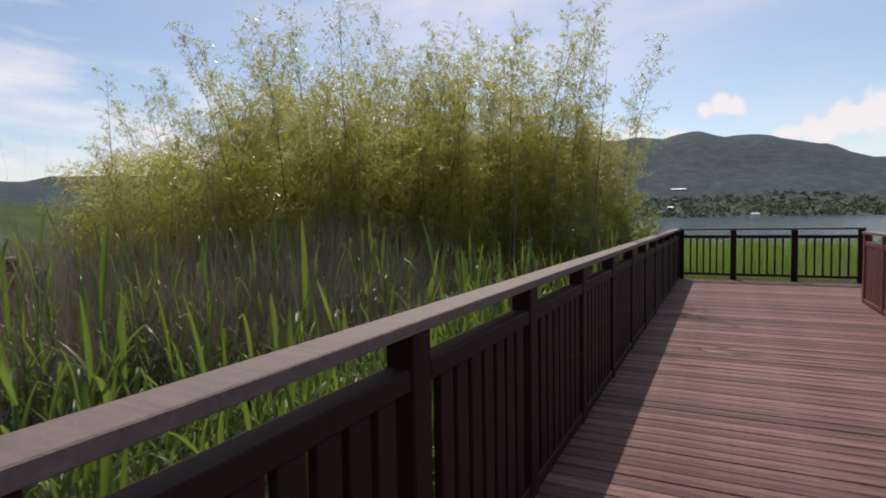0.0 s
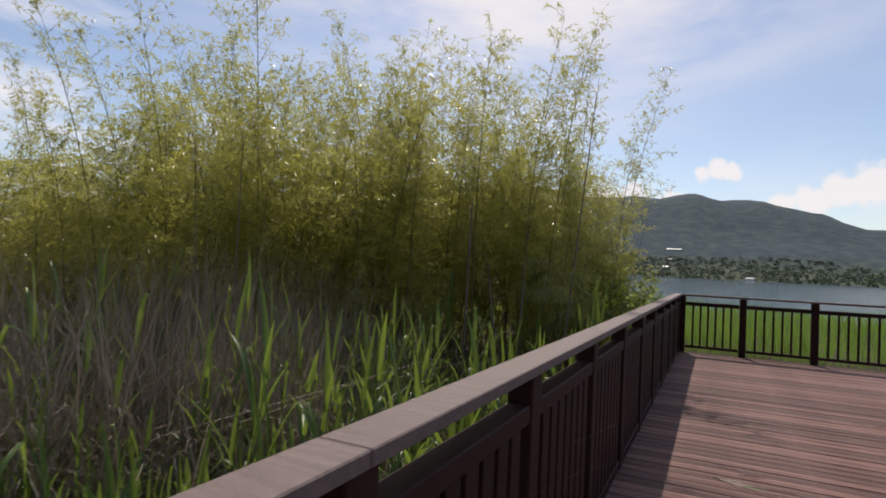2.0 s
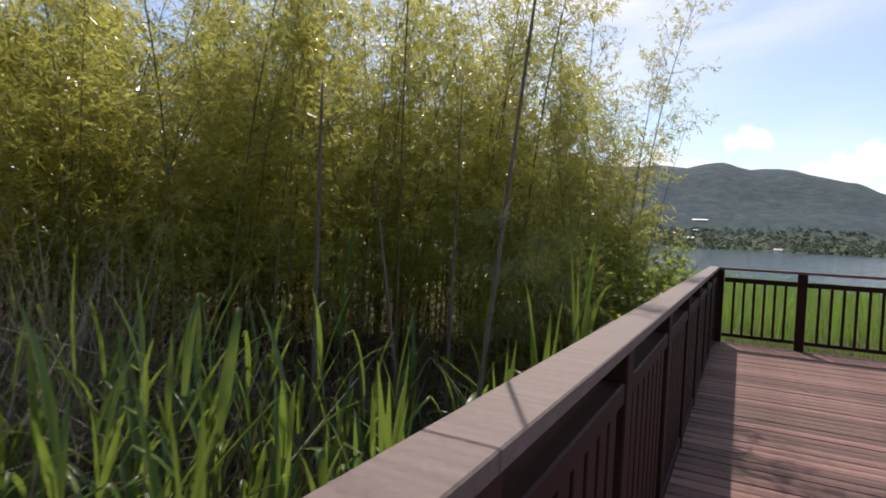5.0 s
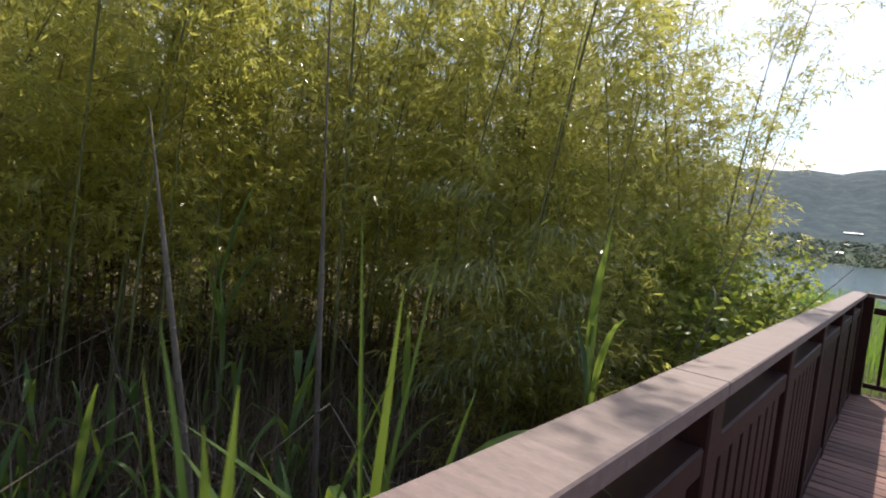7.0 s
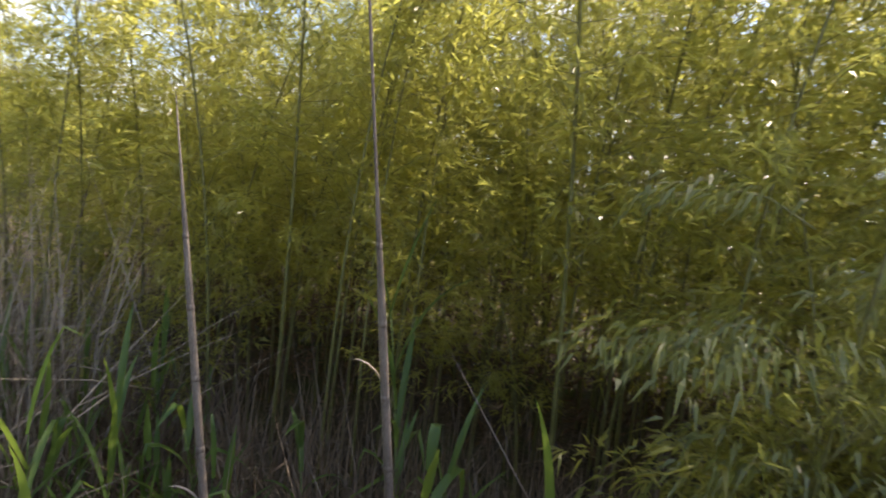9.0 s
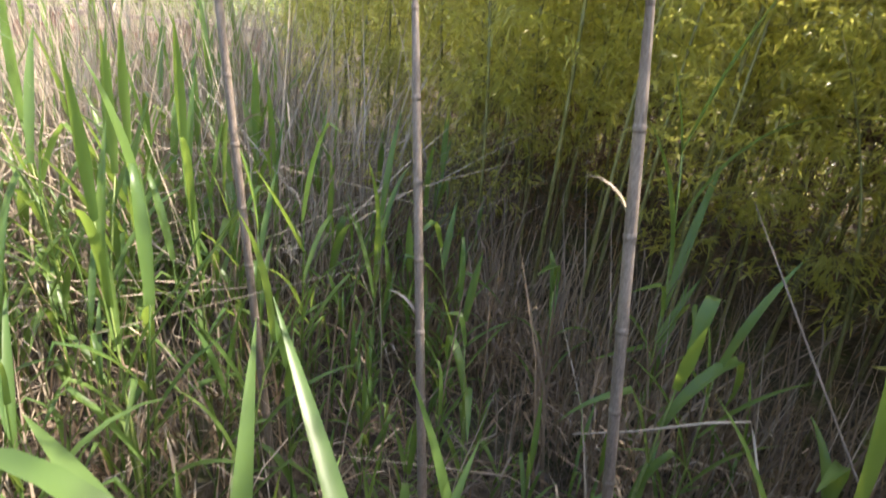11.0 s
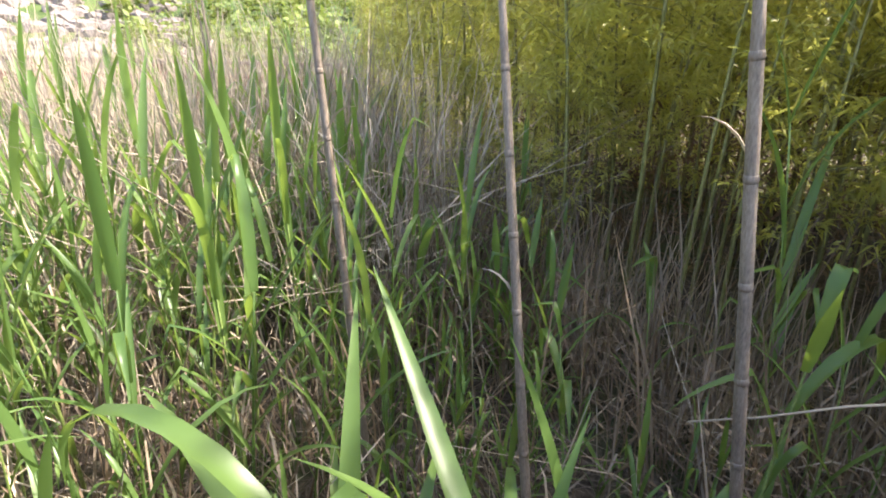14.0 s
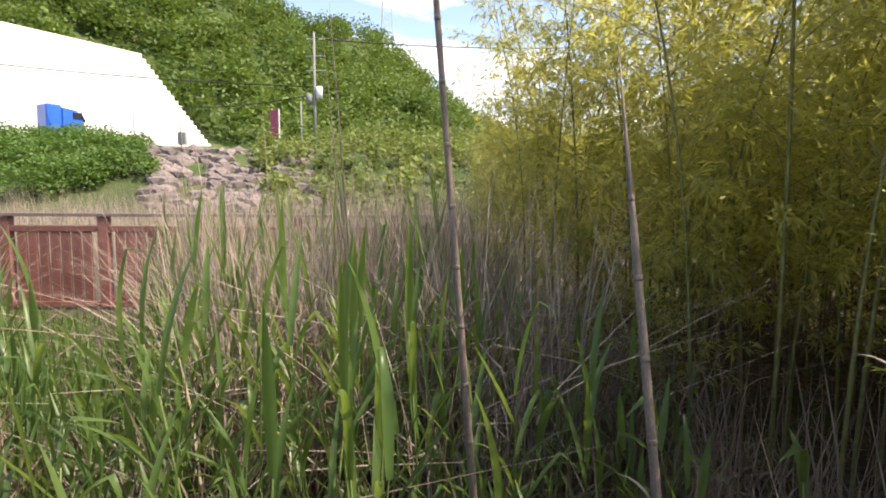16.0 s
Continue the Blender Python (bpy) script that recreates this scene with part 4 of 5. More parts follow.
arching_reed((-0.215, 6.83, -0.3), (((0, 0, 1.18), 41, 84, 0.66, 0.045, 0.0), ((0, 0, 1.14), 221, 85, 0.70, 0.042, 0.0), ((0, 0, 1.1), 120, 86, 0.62, 0.02, 0.1), ((0, 0, 0.8), 300, 70, 0.5, 0.03, 0.9)),
             "tall sunlit reed, two stiff upright leaves forming a fork")
arching_reed((-0.27, 7.02, -0.3), (((0, 0, 1.2), 41, 76, 0.50, 0.04, 2.4), ((0, 0, 1.1), 60, 80, 0.42, 0.036, 0.1), ((0, 0, 1.0), 215, 80, 0.45, 0.03, 0.2), ((0, 0, 1.18), 35, 70, 0.52, 0.016, 2.6)),
             "green reed beside the rail with a narrow leaf arching over")
arching_reed((-0.66, 7.04, 0.0), (((0, 0, 0.50), -105, 22, 0.62, 0.062, 0.35), ((0, 0, 0.56), -85, 62, 0.72, 0.044, 2.9), ((0, 0, 0.44), -112, 10, 0.55, 0.06, 0.3),
             ((0, 0, 0.40), -150, 66, 0.62, 0.04, 0.5), ((0, 0, 0.3), 60, 50, 0.4, 0.035, 1.6)), "broad-leaved reed bowing low over the straw, sunlit")
arching_reed((-0.655, 7.115, 0.0), (((0, 0, 0.60), -15, 84, 0.52, 0.036, 0.5, 4), ((0, 0, 0.45), 190, 70, 0.4, 0.03, 1.0)), "reed with a leaf snapped over near its middle")
arching_reed((-0.67, 7.31, 0.0), (((0, 0, 0.54), -126, 40, 0.66, 0.042, 0.1), ((0, 0, 0.40), 150, 60, 0.4, 0.03, 1.2)), "reed with one long pale leaf slanting upwards")
arching_reed((-0.82, 7.22, 0.0), (((0, 0, 0.30), 170, 72, 0.5, 0.034, 0.6), ((0, 0, 0.36), 40, 60, 0.45, 0.032, 1.8), ((0, 0, 0.42), -60, 70, 0.5, 0.036, 0.9),
             ((0, 0, 0.40), 200, 55, 0.45, 0.03, 2.4)), "green reed beside a dead cane, leaves arching")
arching_reed((-0.98, 7.30, 0.0), (((0, 0, 0.25), 110, 62, 0.5, 0.034, 1.2), ((0, 0, 0.33), -20, 66, 0.5, 0.036, 1.5), ((0, 0, 0.38), 250, 75, 0.5, 0.034, 0.4),
             ((0, 0, 0.36), 10, 40, 0.42, 0.03, 2.0)), "green reed beside a dead cane, leaves arching")


arching_reed((-0.43, 7.13, 0.0), (((0.0, 0.05, 0.80), 172, 30, 0.27, 0.030, 2.7), ((0, 0, 0.5), 60, 70, 0.3, 0.03, 1.0)), "reed with a pale leaf folded over at its top")


# ---- dead canes that stand clear of the grove ----
def dead_cane(x, y, height, rad, lean_x, lean_y, label="bare grey-brown dead cane standing in the reeds", joints=0.16, taper=0.45, thin_at=None):
    g = Geo()
    n = max(4, int(height / joints))
    pts = [Vector((lean_x * u / n * height, lean_y * u / n * height, height * u / n)) for u in range(n + 1)]
    rr = [rad * (1 - (1 - taper) * u / n) for u in range(n + 1)]
    if thin_at:
        rr = [r * (1 - 0.62 * smooth(thin_at - 0.1, thin_at + 0.1, p.z)) for r, p in zip(rr, pts)]
    rr[-1] *= 0.35
    root = tagged(new("dead_cane"), label, "cane", "dead canes")
    root.matrix_basis = pose(x, y, terrain(x, y) - 0.02)
    g.tube(pts, rr, 8)
    part("stalk", g.mesh("stalk", M_CANE, True), root)
    for p, r in zip(pts[1:-1], rr[1:-1]):
        q = Geo()
        d = Vector((lean_x, lean_y, 1)).normalized()
        q.tube([p - d * 0.007, p - d * 0.002, p + d * 0.003, p + d * 0.006], [r * 1.01, r * 1.13, r * 1.07, r * 1.01], 8)
        part("joint", q.mesh("joint", M_CANE, True), root)
    sheath = Geo()
    k = n // 2
    sheath.strap(pts[k], lean_x * 40 + x * 9, radians(70), 0.13, rad * 1.2, 1.6, 6, 0.3)
    part("sheath", sheath.mesh("sheath", M_DRY, True), root, "papery dry leaf sheath")
    return root


dead_cane(-1.232, 7.597, 2.5, 0.0125, 0.08, -0.144, taper=0.6, thin_at=1.5)
dead_cane(-1.21, 7.177, 1.8, 0.0125, -0.08, -0.15, taper=0.6, thin_at=1.5)
dead_cane(-1.423, 6.576, 2.25, 0.0125, 0.046, -0.07, taper=0.6)
dead_cane(-0.6, 9.0, 2.75, 0.006, 0.19, 0.26, "thin dark rod-like cane leaning towards the lake", taper=0.2)
dead_cane(-0.95, 8.4, 1.2, 0.0035, -0.45, -0.62, "thin dead stem leaning across the front of the bamboo", taper=0.5)
dead_cane(-2.6, 4.9, 2.6, 0.012, 0.05, -0.05, taper=0.2)
dead_cane(-2.75, 4.75, 2.5, 0.010, 0.04, -0.10, taper=0.2)
dead_cane(-0.46, 6.15, 3.2, 0.011, 0.085, 0.03, "tall dark bare cane leaning out of the grove", taper=0.25)

g = Geo()
g.tube([Vector(p) for p in ((-1.39, 7.42, 0.55), (-1.416, 7.555, 0.591), (-1.45, 7.70, 0.645), (-1.458, 7.78, 0.672), (-1.44, 7.79, 0.65), (-1.33, 7.83, 0.52), (-1.18, 7.87, 0.30), (-1.1, 7.9, -0.03))],
       [0.0022, 0.0026, 0.0028, 0.003, 0.003, 0.003, 0.003, 0.003], 6)
tagged(new("dead_cane", g.mesh("dead_cane", M_DRY, True)), "thin dead stem snapped over, its top lying level", "stem", "dead canes")

# ---- dry reeds, straw and grass: uncountable ----
rb = random.Random(31)


def dry_reeds(n, ok, x0, x1, y0, y1, h0, h1, name="dry_reeds", mat=None, label="thick stand of dry tan reeds, leaning and broken"):
    g = Geo()
    c = 0
    while c < n:
        x, y = rb.uniform(x0, x1), rb.uniform(y0, y1)
        if not ok(x, y):
            continue
        c += 1
        z = terrain(x, y) - 0.02
        if noise.noise((x * 0.8, y * 0.8, 9.0)) < rb.uniform(-0.75, 0.1):
            continue
        h = rb.uniform(h0, h1) * (1 if rb.random() < 0.75 else 0.55) * (0.92 + 0.3 * noise.noise((x * 0.5, y * 0.5, 1.0)))
        ax, ay = rb.gauss(0, 0.14), rb.gauss(0, 0.14)
        if rb.random() < 0.36:
            ax, ay = rb.gauss(0, 0.6), rb.gauss(0, 0.6)
            h *= 0.75
        a = rb.uniform(0, 3.14)
        side = Vector((math.cos(a), math.sin(a), 0))
        p = Vector((x, y, z))
        q = p + Vector((ax * h * 0.45, ay * h * 0.45, h * 0.55))
        r = p + Vector((ax * h * 1.2, ay * h * 1.2, h))
        g.blade(p, q, r, rb.uniform(0.002, 0.0052), side)
        for k in range(rb.randrange(3)):
            s = p.lerp(q, rb.uniform(0.4, 1.0))
            e = Vector((rb.gauss(0, 1), rb.gauss(0, 1), rb.gauss(0.2, 0.8))).normalized() * rb.uniform(0.10, 0.3)
            g.blade(s, s + e * 0.5 + Vector((0, 0, 0.02)), s + e - Vector((0, 0, 0.05)), rb.uniform(0.002, 0.005), Vector((-e.y, e.x, 0.01)).normalized())
    return tagged(new(name, g.mesh(name, mat or M_DRY)), label, "reeds", kind="stuff")


dry_reeds(9500, lambda x, y: open_bed(x, y) and tallest(x, y) > 1.5 and y < 6.3, -9.0, -1.6, -3.0, 7.5, 1.0, 1.75)
dry_reeds(1700, lambda x, y: open_bed(x, y) and tallest(x, y) > 1.5 and noise.noise((x * 0.9, y * 0.9, 4)) > -0.1, -3.4, -0.7, 0.2, 6.2, 0.7, 1.5)
dry_reeds(9000, lambda x, y: not inside(x, y, GROVE) and -6.5 < off_fence(x, y) < -2.8, -12, 0, -9, 8, 1.4, 2.0)
dry_reeds(4000, lambda x, y: not inside(x, y, GROVE) and -14 < off_fence(x, y) < -6.5, -26, 0, -18, 10, 1.4, 2.0)
dry_reeds(5200, lambda x, y: not inside(x, y, GROVE) and (off_fence(x, y) > 0.4 or x < -6.3), -14, -4.6, 0.5, 8, 1.4, 2.0)
dry_reeds(3500, lambda x, y: not inside(x, y, GROVE), -24, -9, 1, 14, 1.3, 2.0)
dry_reeds(150, lambda x, y: open_bed(x, y) and tallest(x, y) > 1.8, -6.5, -2.6, 1.2, 4.2, 2.0, 2.6)
dry_reeds(900, lambda x, y: open_bed(x, y), -2.4, -0.3, 4.5, 9.0, 0.3, 0.9)


g = Geo()
for k in range(420):
    x, y = rb.uniform(-4.2, -1.3), rb.uniform(3.4, 6.6)
    if not open_bed(x, y) or tallest(x, y) < 1.5:
        continue
    a, e, l = rb.uniform(0, 6.28), rb.gauss(0.35, 0.45), rb.uniform(0.45, 1.1)
    p = Vector((x, y, terrain(x, y) + rb.uniform(0.1, 0.85)))
    d = Vector((math.cos(a) * math.cos(e), math.sin(a) * math.cos(e), math.sin(e))) * l
    if p.x + d.x > -0.3 or p.z + d.z < 0.03 or min(math.hypot(p.x + d.x + 0.3, p.y + d.y - 7.36), math.hypot(p.x + 0.3, p.y - 7.36)) < 1.7:
        continue
    g.tube([p, p + d * 0.5 - Vector((0, 0, 0.02)), p + d - Vector((0, 0, 0.08 * l))], [0.0032, 0.0026, 0.001], 4, False)
tagged(new("broken_reeds", g.mesh("broken_reeds", M_DRY)), "tangle of snapped dry reed stalks lying across one another", "reeds", kind="stuff")


def straw_litter(n):
    g = Geo()
    for k in range(n):
        x, y = -0.15 - abs(rb.gauss(0, 1.3)), rb.gauss(6.6, 1.6)
        z = terrain(x, y) + rb.uniform(0.0, 0.05)
        a, l = rb.uniform(0, 6.28), rb.uniform(0.06, 0.35)
        d = Vector((math.cos(a), math.sin(a), rb.gauss(0, 0.12))) * l
        p = Vector((x, y, z))
        g.blade(p, p + d * 0.5 + Vector((0, 0, rb.uniform(0, 0.03))), p + d, rb.uniform(0.0012, 0.004), Vector((-math.sin(a), math.cos(a), 0.2)))
    return tagged(new("straw_litter", g.mesh("straw_litter", M_STRAW)), "matted layer of fallen grey-tan reed straw", "straw", kind="stuff")


dry_reeds(2600, lambda x, y: inside(x - 0.2, y + 0.5, [(-0.9, 9.6), (-1.4, 8.9), (-2.2, 7.6), (-3.3, 5.4), (-3.9, 5.6), (-2.9, 8.0), (-1.8, 9.8)]), -4, -0.7, 4.8, 10, 0.4, 1.1, "dry_shoots", M_BROWN, "brown dead shoots crowded at the edge of the bamboo")
dry_reeds(2600, lambda x, y: open_bed(x, y) and tallest(x, y) > 1.5 and math.hypot(x + 0.3, y - 7.36) > 1.25, -3.8, -0.35, 3.9, 7.6, 0.35, 1.0, "dry_shoots", M_BROWN, "brown dead shoots standing thick between the green reeds")
straw_litter(7500)


def grass_field(n, x0, x1, y0, y1, h0, h1, w, name="meadow_grass"):
    g = Geo()
    for k in range(n):
        x = rb.uniform(x0, x1)
        y = y0 + (y1 - y0) * rb.random() ** 1.6
        h = rb.uniform(h0, h1) * (0.75 + 0.5 * noise.noise((x * 0.4, y * 0.4, 2)))
        a = rb.uniform(0, 6.28)
        p = Vector((x, y, terrain(x, y) - 0.02))
        o = Vector((rb.gauss(0, 0.15), rb.gauss(0, 0.15), 0)) * h
        g.blade(p, p + o * 0.4 + Vector((0, 0, h * 0.6)), p + o + Vector((0, 0, h)), w * rb.uniform(0.6, 1.3), Vector((math.cos(a), math.sin(a), 0)))
    return tagged(new(name, g.mesh(name, M_GRASS)), "lush green shore grass between the deck and the lake", "grass", kind="stuff")


grass_field(16000, -7, 16, 15.3, 34, 0.55, 0.95, 0.008)
grass_field(2500, -0.3, 6, 14.75, 15.6, 0.08, 0.25, 0.004)


# ---- shrub by the rail at the grove's end ----
def shrub(x, y, h, spread_r, n, seed):
    random.seed(seed)
    root = tagged(new("shrub"), "small bright green shrub with rounded leaves beside the railing", "shrub")
    st, cr = Geo(), Geo()
    for k in range(14):
        a, e = random.uniform(0, 6.28), random.uniform(1.0, 1.45)
        d = Vector((math.cos(a) * math.cos(e), math.sin(a) * math.cos(e), math.sin(e)))
        l = h * random.uniform(0.75, 1.1)
        p1 = d * l * 0.5
        p2 = d * l + Vector((math.cos(a), math.sin(a), 0)) * spread_r * 0.35
        st.tube([Vector((0, 0, 0)), p1, p2], [0.012, 0.007, 0.002], 5)
        for q in range(n // 14):
            s = random.uniform(0.35, 1.02)
            b0 = p1 * (s * 2) if s < 0.5 else p1.lerp(p2, s * 2 - 1)
            o = Vector((random.gauss(0, 1), random.gauss(0, 1), random.gauss(0, 0.8))) * 0.10
            if x + b0.x + o.x > -0.14:
                continue
            cr.leaf(b0 + o, Vector((random.gauss(0, 1), random.gauss(0, 1), random.gauss(0.2, 0.6))), random.uniform(0.04, 0.075), random.uniform(0.022, 0.038), 0.2)
    part("stem", st.mesh("stem", M_BARK), root)
    part("foliage", cr.mesh("foliage", M_SHRUB), root)
    root.matrix_basis = pose(x, y, terrain(x, y) - 0.02)


shrub(-0.85, 12.3, 1.75, 0.5, 4800, 5)
shrub(-0.9, 11.0, 1.8, 0.5, 4200, 6)
shrub(-0.95, 13.3, 1.35, 0.35, 2600, 7)
shrub(-0.95, 10.0, 1.45, 0.35, 2400, 8)


# ---- road side: embankment, white retaining wall, truck, poles ----
def retaining_wall():
    """A tall white wall whose end comes down in steps."""
    b, e = spot(75.7, -42.5, 0), spot(85.2, -36.8, 0)
    a = spot(39.5, -62.3, 0)
    d = (b - a)
    n = Vector((d.y, -d.x, 0)).normalized()
    if (spot(0, 0) - b).dot(n) < 0:
        n = -n
    g = Geo()
    z0, z1 = 5.6, 20.6
    steps = 21

    def slab(p, q, top):
        k = len(g.v)
        back = n * -0.9 + Vector((0, 0, 0))
        lean = n * -0.08 * (top - z0)
        for w in (p, q):
            g.v.extend([w + Vector((0, 0, z0)), w + lean + Vector((0, 0, top)), w + lean + back + Vector((0, 0, top)), w + back + Vector((0, 0, z0))])
        for f in ((0, 1, 5, 4), (1, 2, 6, 5), (2, 3, 7, 6), (0, 3, 2, 1), (4, 5, 6, 7)):
            g.f.append(tuple(k + i for i in f))

    slab(a, b, z1)
    for s in range(steps):
        slab(b.lerp(e, s / steps), b.lerp(e, (s + 1) / steps), z1 - (z1 - 7.0) * (s + 1) / (steps + 0.5))
    ob = tagged(new("retaining_wall", g.mesh("retaining_wall", M_CONC)), "tall bright white concrete retaining wall with a stepped end", "wall", kind="structure")
    return ob


retaining_wall()


def rock(seed, size):
    random.seed(seed)
    bm = bmesh.new()
    bmesh.ops.create_icosphere(bm, subdivisions=1, radius=size)
    for v in bm.verts:
        v.co = Vector((v.co.x * random.uniform(0.8, 1.3), v.co.y * random.uniform(0.7, 1.2), v.co.z * random.uniform(0.5, 0.9)))
    me = bpy.data.meshes.new("rock")
    bm.to_mesh(me)
    bm.free()
    me.materials.append(M_ROCK)
    return me


rocks = [rock(k, 0.5) for k in range(5)]
rb = random.Random(77)
bank = tagged(new("rock_embankment"), "embankment of grey-brown boulders below the road", "embankment", kind="structure")
for k in range(280):
    dpt, u = rb.uniform(25, 49), rb.uniform(-0.57, -0.27)
    p = spot(dpt, u * dpt)
    p.z = terrain(p.x, p.y) + 0.02
    part("rock", rocks[k % 5], bank, m=Matrix.Translation(p) @ Matrix.Rotation(rb.uniform(0, 6), 4, "Z") @ Matrix.Scale(rb.uniform(0.5, 1.6), 4))


def leaf_clump(g, c, r, n, size, flat=0.75):
    for k in range(n):
        d = Vector((rb.gauss(0, 1), rb.gauss(0, 1), rb.gauss(0.25, 0.8))).normalized()
        p = c + Vector((d.x * r, d.y * r, d.z * r * flat)) * rb.uniform(0.55, 1.05)
        g.diamond(p, Vector((rb.gauss(0, 1), rb.gauss(0, 1), rb.gauss(0, 0.6))), size * rb.uniform(0.7, 1.3), size * rb.uniform(0.5, 0.8))


# bushes along the road's edge
for k in range(40):
    g = Geo()
    dpt = rb.uniform(26, 47)
    u = -0.88 + 0.30 * (k / 39) + rb.uniform(-0.01, 0.01)
    p = spot(dpt, u * dpt)
    p.z = terrain(p.x, p.y)
    st = Geo()
    st.tube([Vector((0, 0, -0.2)), Vector((0.1, 0, 1.0))], [0.08, 0.03], 5)
    h = rb.uniform(0.8, 2.2)
    for q in range(5):
        leaf_clump(g, Vector((rb.gauss(0, 0.9), rb.gauss(0, 0.9), h * rb.uniform(0.3, 0.75))), rb.uniform(0.7, 1.1), 130, 0.24)
    root = tagged(new("bush"), "dense green bush on the embankment below the road", "bush", "embankment bushes")
    root.matrix_basis = Matrix.Translation(p)
    part("stem", st.mesh("stem", M_BARK), root)
    part("foliage", g.mesh("foliage", M_BUSH), root)

# wooded hillside and lower slope: uncountable crowns
for name, num, d0, d1, u0, u1, r0, r1, leafs, sz, label in (
        ("hill_woods", 2100, 88, 240, -0.98, 0.5, 1.8, 5.0, 95, 1.0, "dense green wood covering the steep hillside"),
        ("slope_scrub", 1000, 22, 92, -0.36, 0.75, 0.5, 1.8, 62, 0.38, "scrub and young trees on the slope beside the wall")):
    g = Geo()
    for k in range(num):
        dpt = d0 + (d1 - d0) * rb.random()
        lat = rb.uniform(u0, u1) * dpt
        if name == "slope_scrub" and lat < -24 and dpt < 84:
            continue
        p = spot(dpt, lat)
        r = rb.uniform(r0, r1) * (0.6 if name == "slope_scrub" and dpt < 40 else 1.0)
        p.z = terrain(p.x, p.y) + r * 0.7
        leaf_clump(g, p, r, leafs, sz, 1.0)
    tagged(new(name, g.mesh(name, M_HILL if name == "hill_woods" else M_SLOPE)), label, "woods", kind="stuff")


# far shore trees, hazed through their leaf colour
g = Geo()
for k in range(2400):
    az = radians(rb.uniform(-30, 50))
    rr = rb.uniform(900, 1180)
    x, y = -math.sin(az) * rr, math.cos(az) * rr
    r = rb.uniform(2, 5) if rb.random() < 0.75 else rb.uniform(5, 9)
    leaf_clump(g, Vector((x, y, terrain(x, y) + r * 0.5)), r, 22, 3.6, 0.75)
tagged(new("far_woods", g.mesh("far_woods", M_HAZYWOODS)), "belt of trees along the far lake shore, leaves greyed blue as haze", "woods", kind="stuff")

# far shore buildings and a small boat house
for az, rr, s, zz in ((3.6, 1230, (26, 8, 2.5), 0), (3.9, 1150, (8, 6, 2.5), 0), (4.3, 1060, (9, 6, 2.5), 0), (-2.8, 820, (9, 5, 3.5), -2.2)):
    x, y = -math.sin(radians(az)) * rr, math.cos(radians(az)) * rr
    root = tagged(new("lake_house"), "small pale building on the far lake shore", "building", "far shore buildings")
    z = terrain(x, y) if zz == 0 else zz
    root.matrix_basis = pose(x, y, z)
    part("wall", bevel_box("wall", s, M_POLE if s[2] < 3 else M_WHITE, 0.1), root, m=pose(0, 0, s[2] / 2 - 0.3))
    gr = Geo()
    w, d, h = s[0] * 0.55, s[1] * 0.6, s[2]
    gr.v += [Vector(q) for q in ((-w, -d, h - 0.3), (w, -d, h - 0.3), (w, d, h - 0.3), (-w, d, h - 0.3), (-w, 0, h + 1.6), (w, 0, h + 1.6))]
    gr.f += [(0, 1, 5, 4), (2, 3, 4, 5), (0, 4, 3), (1, 2, 5), (3, 2, 1, 0)]
    part("roof", gr.mesh("roof", M_STEEL), root)


def truck():
    root = tagged(new("truck"), "blue lorry cab with a tall sleeper body on the road", "truck")
    part("sleeper_body", bevel_box("sleeper_body", (1.5, 2.2, 2.7), M_BLUE, 0.12), root, m=pose(-0.95, 0, 2.15))
    bm = bmesh.new()
    bmesh.ops.create_cube(bm, size=1.0)
    bmesh.ops.scale(bm, vec=(2.6, 2.2, 2.7), verts=bm.verts)
    for v in bm.verts:
        if v.co.z > 0 and v.co.x > 0:
            v.co.x -= 0.75
            v.co.z -= 0.25
    bmesh.ops.bevel(bm, geom=list(bm.edges), offset=0.16, segments=3, affect="EDGES")
    me = bpy.data.meshes.new("cab")
    bm.to_mesh(me)
    bm.free()
    me.materials.append(M_BLUE)
    cab = part("cab", me, root, m=pose(1.0, 0, 1.95))
    for sgn in (-1, 1):
        part("side_window", bevel_box("side_window", (0.9, 0.03, 0.75), M_GLASSD, 0.01), cab, m=pose(0.25, sgn * 1.105, 0.55))
    part("windscreen", bevel_box("windscreen", (0.05, 1.9, 0.95), M_GLASSD, 0.01), cab, m=pose(0.93, 0, 0.55, 0, -26, 0))
    part("chassis", bevel_box("chassis", (4.4, 0.9, 0.25), M_STEEL, 0.02), root, m=pose(-0.1, 0, 0.75))
    for x in (-1.5, 1.2):
        for sgn in (-1, 1):
            bm = bmesh.new()
            bmesh.ops.create_cone(bm, cap_ends=True, segments=20, radius1=0.48, radius2=0.48, depth=0.28)
            bmesh.ops.bevel(bm, geom=list(bm.edges), offset=0.03, segments=1, affect="EDGES")
            me = bpy.data.meshes.new("wheel")
            bm.to_mesh(me)
            bm.free()
            me.materials.append(M_TYRE)
            part("wheel", me, root, m=pose(x, sgn * 0.95, 0.48, 90, 0, 0))
    return root


d = (spot(76.7, -41.9) - spot(61.6, -50.9))
truck_at = spot(58.3, -42.4)
tr = truck()
tr.matrix_basis = Matrix.Translation((truck_at.x, truck_at.y, 7.24)) @ Matrix.Rotation(math.atan2(d.y, d.x), 4, "Z")

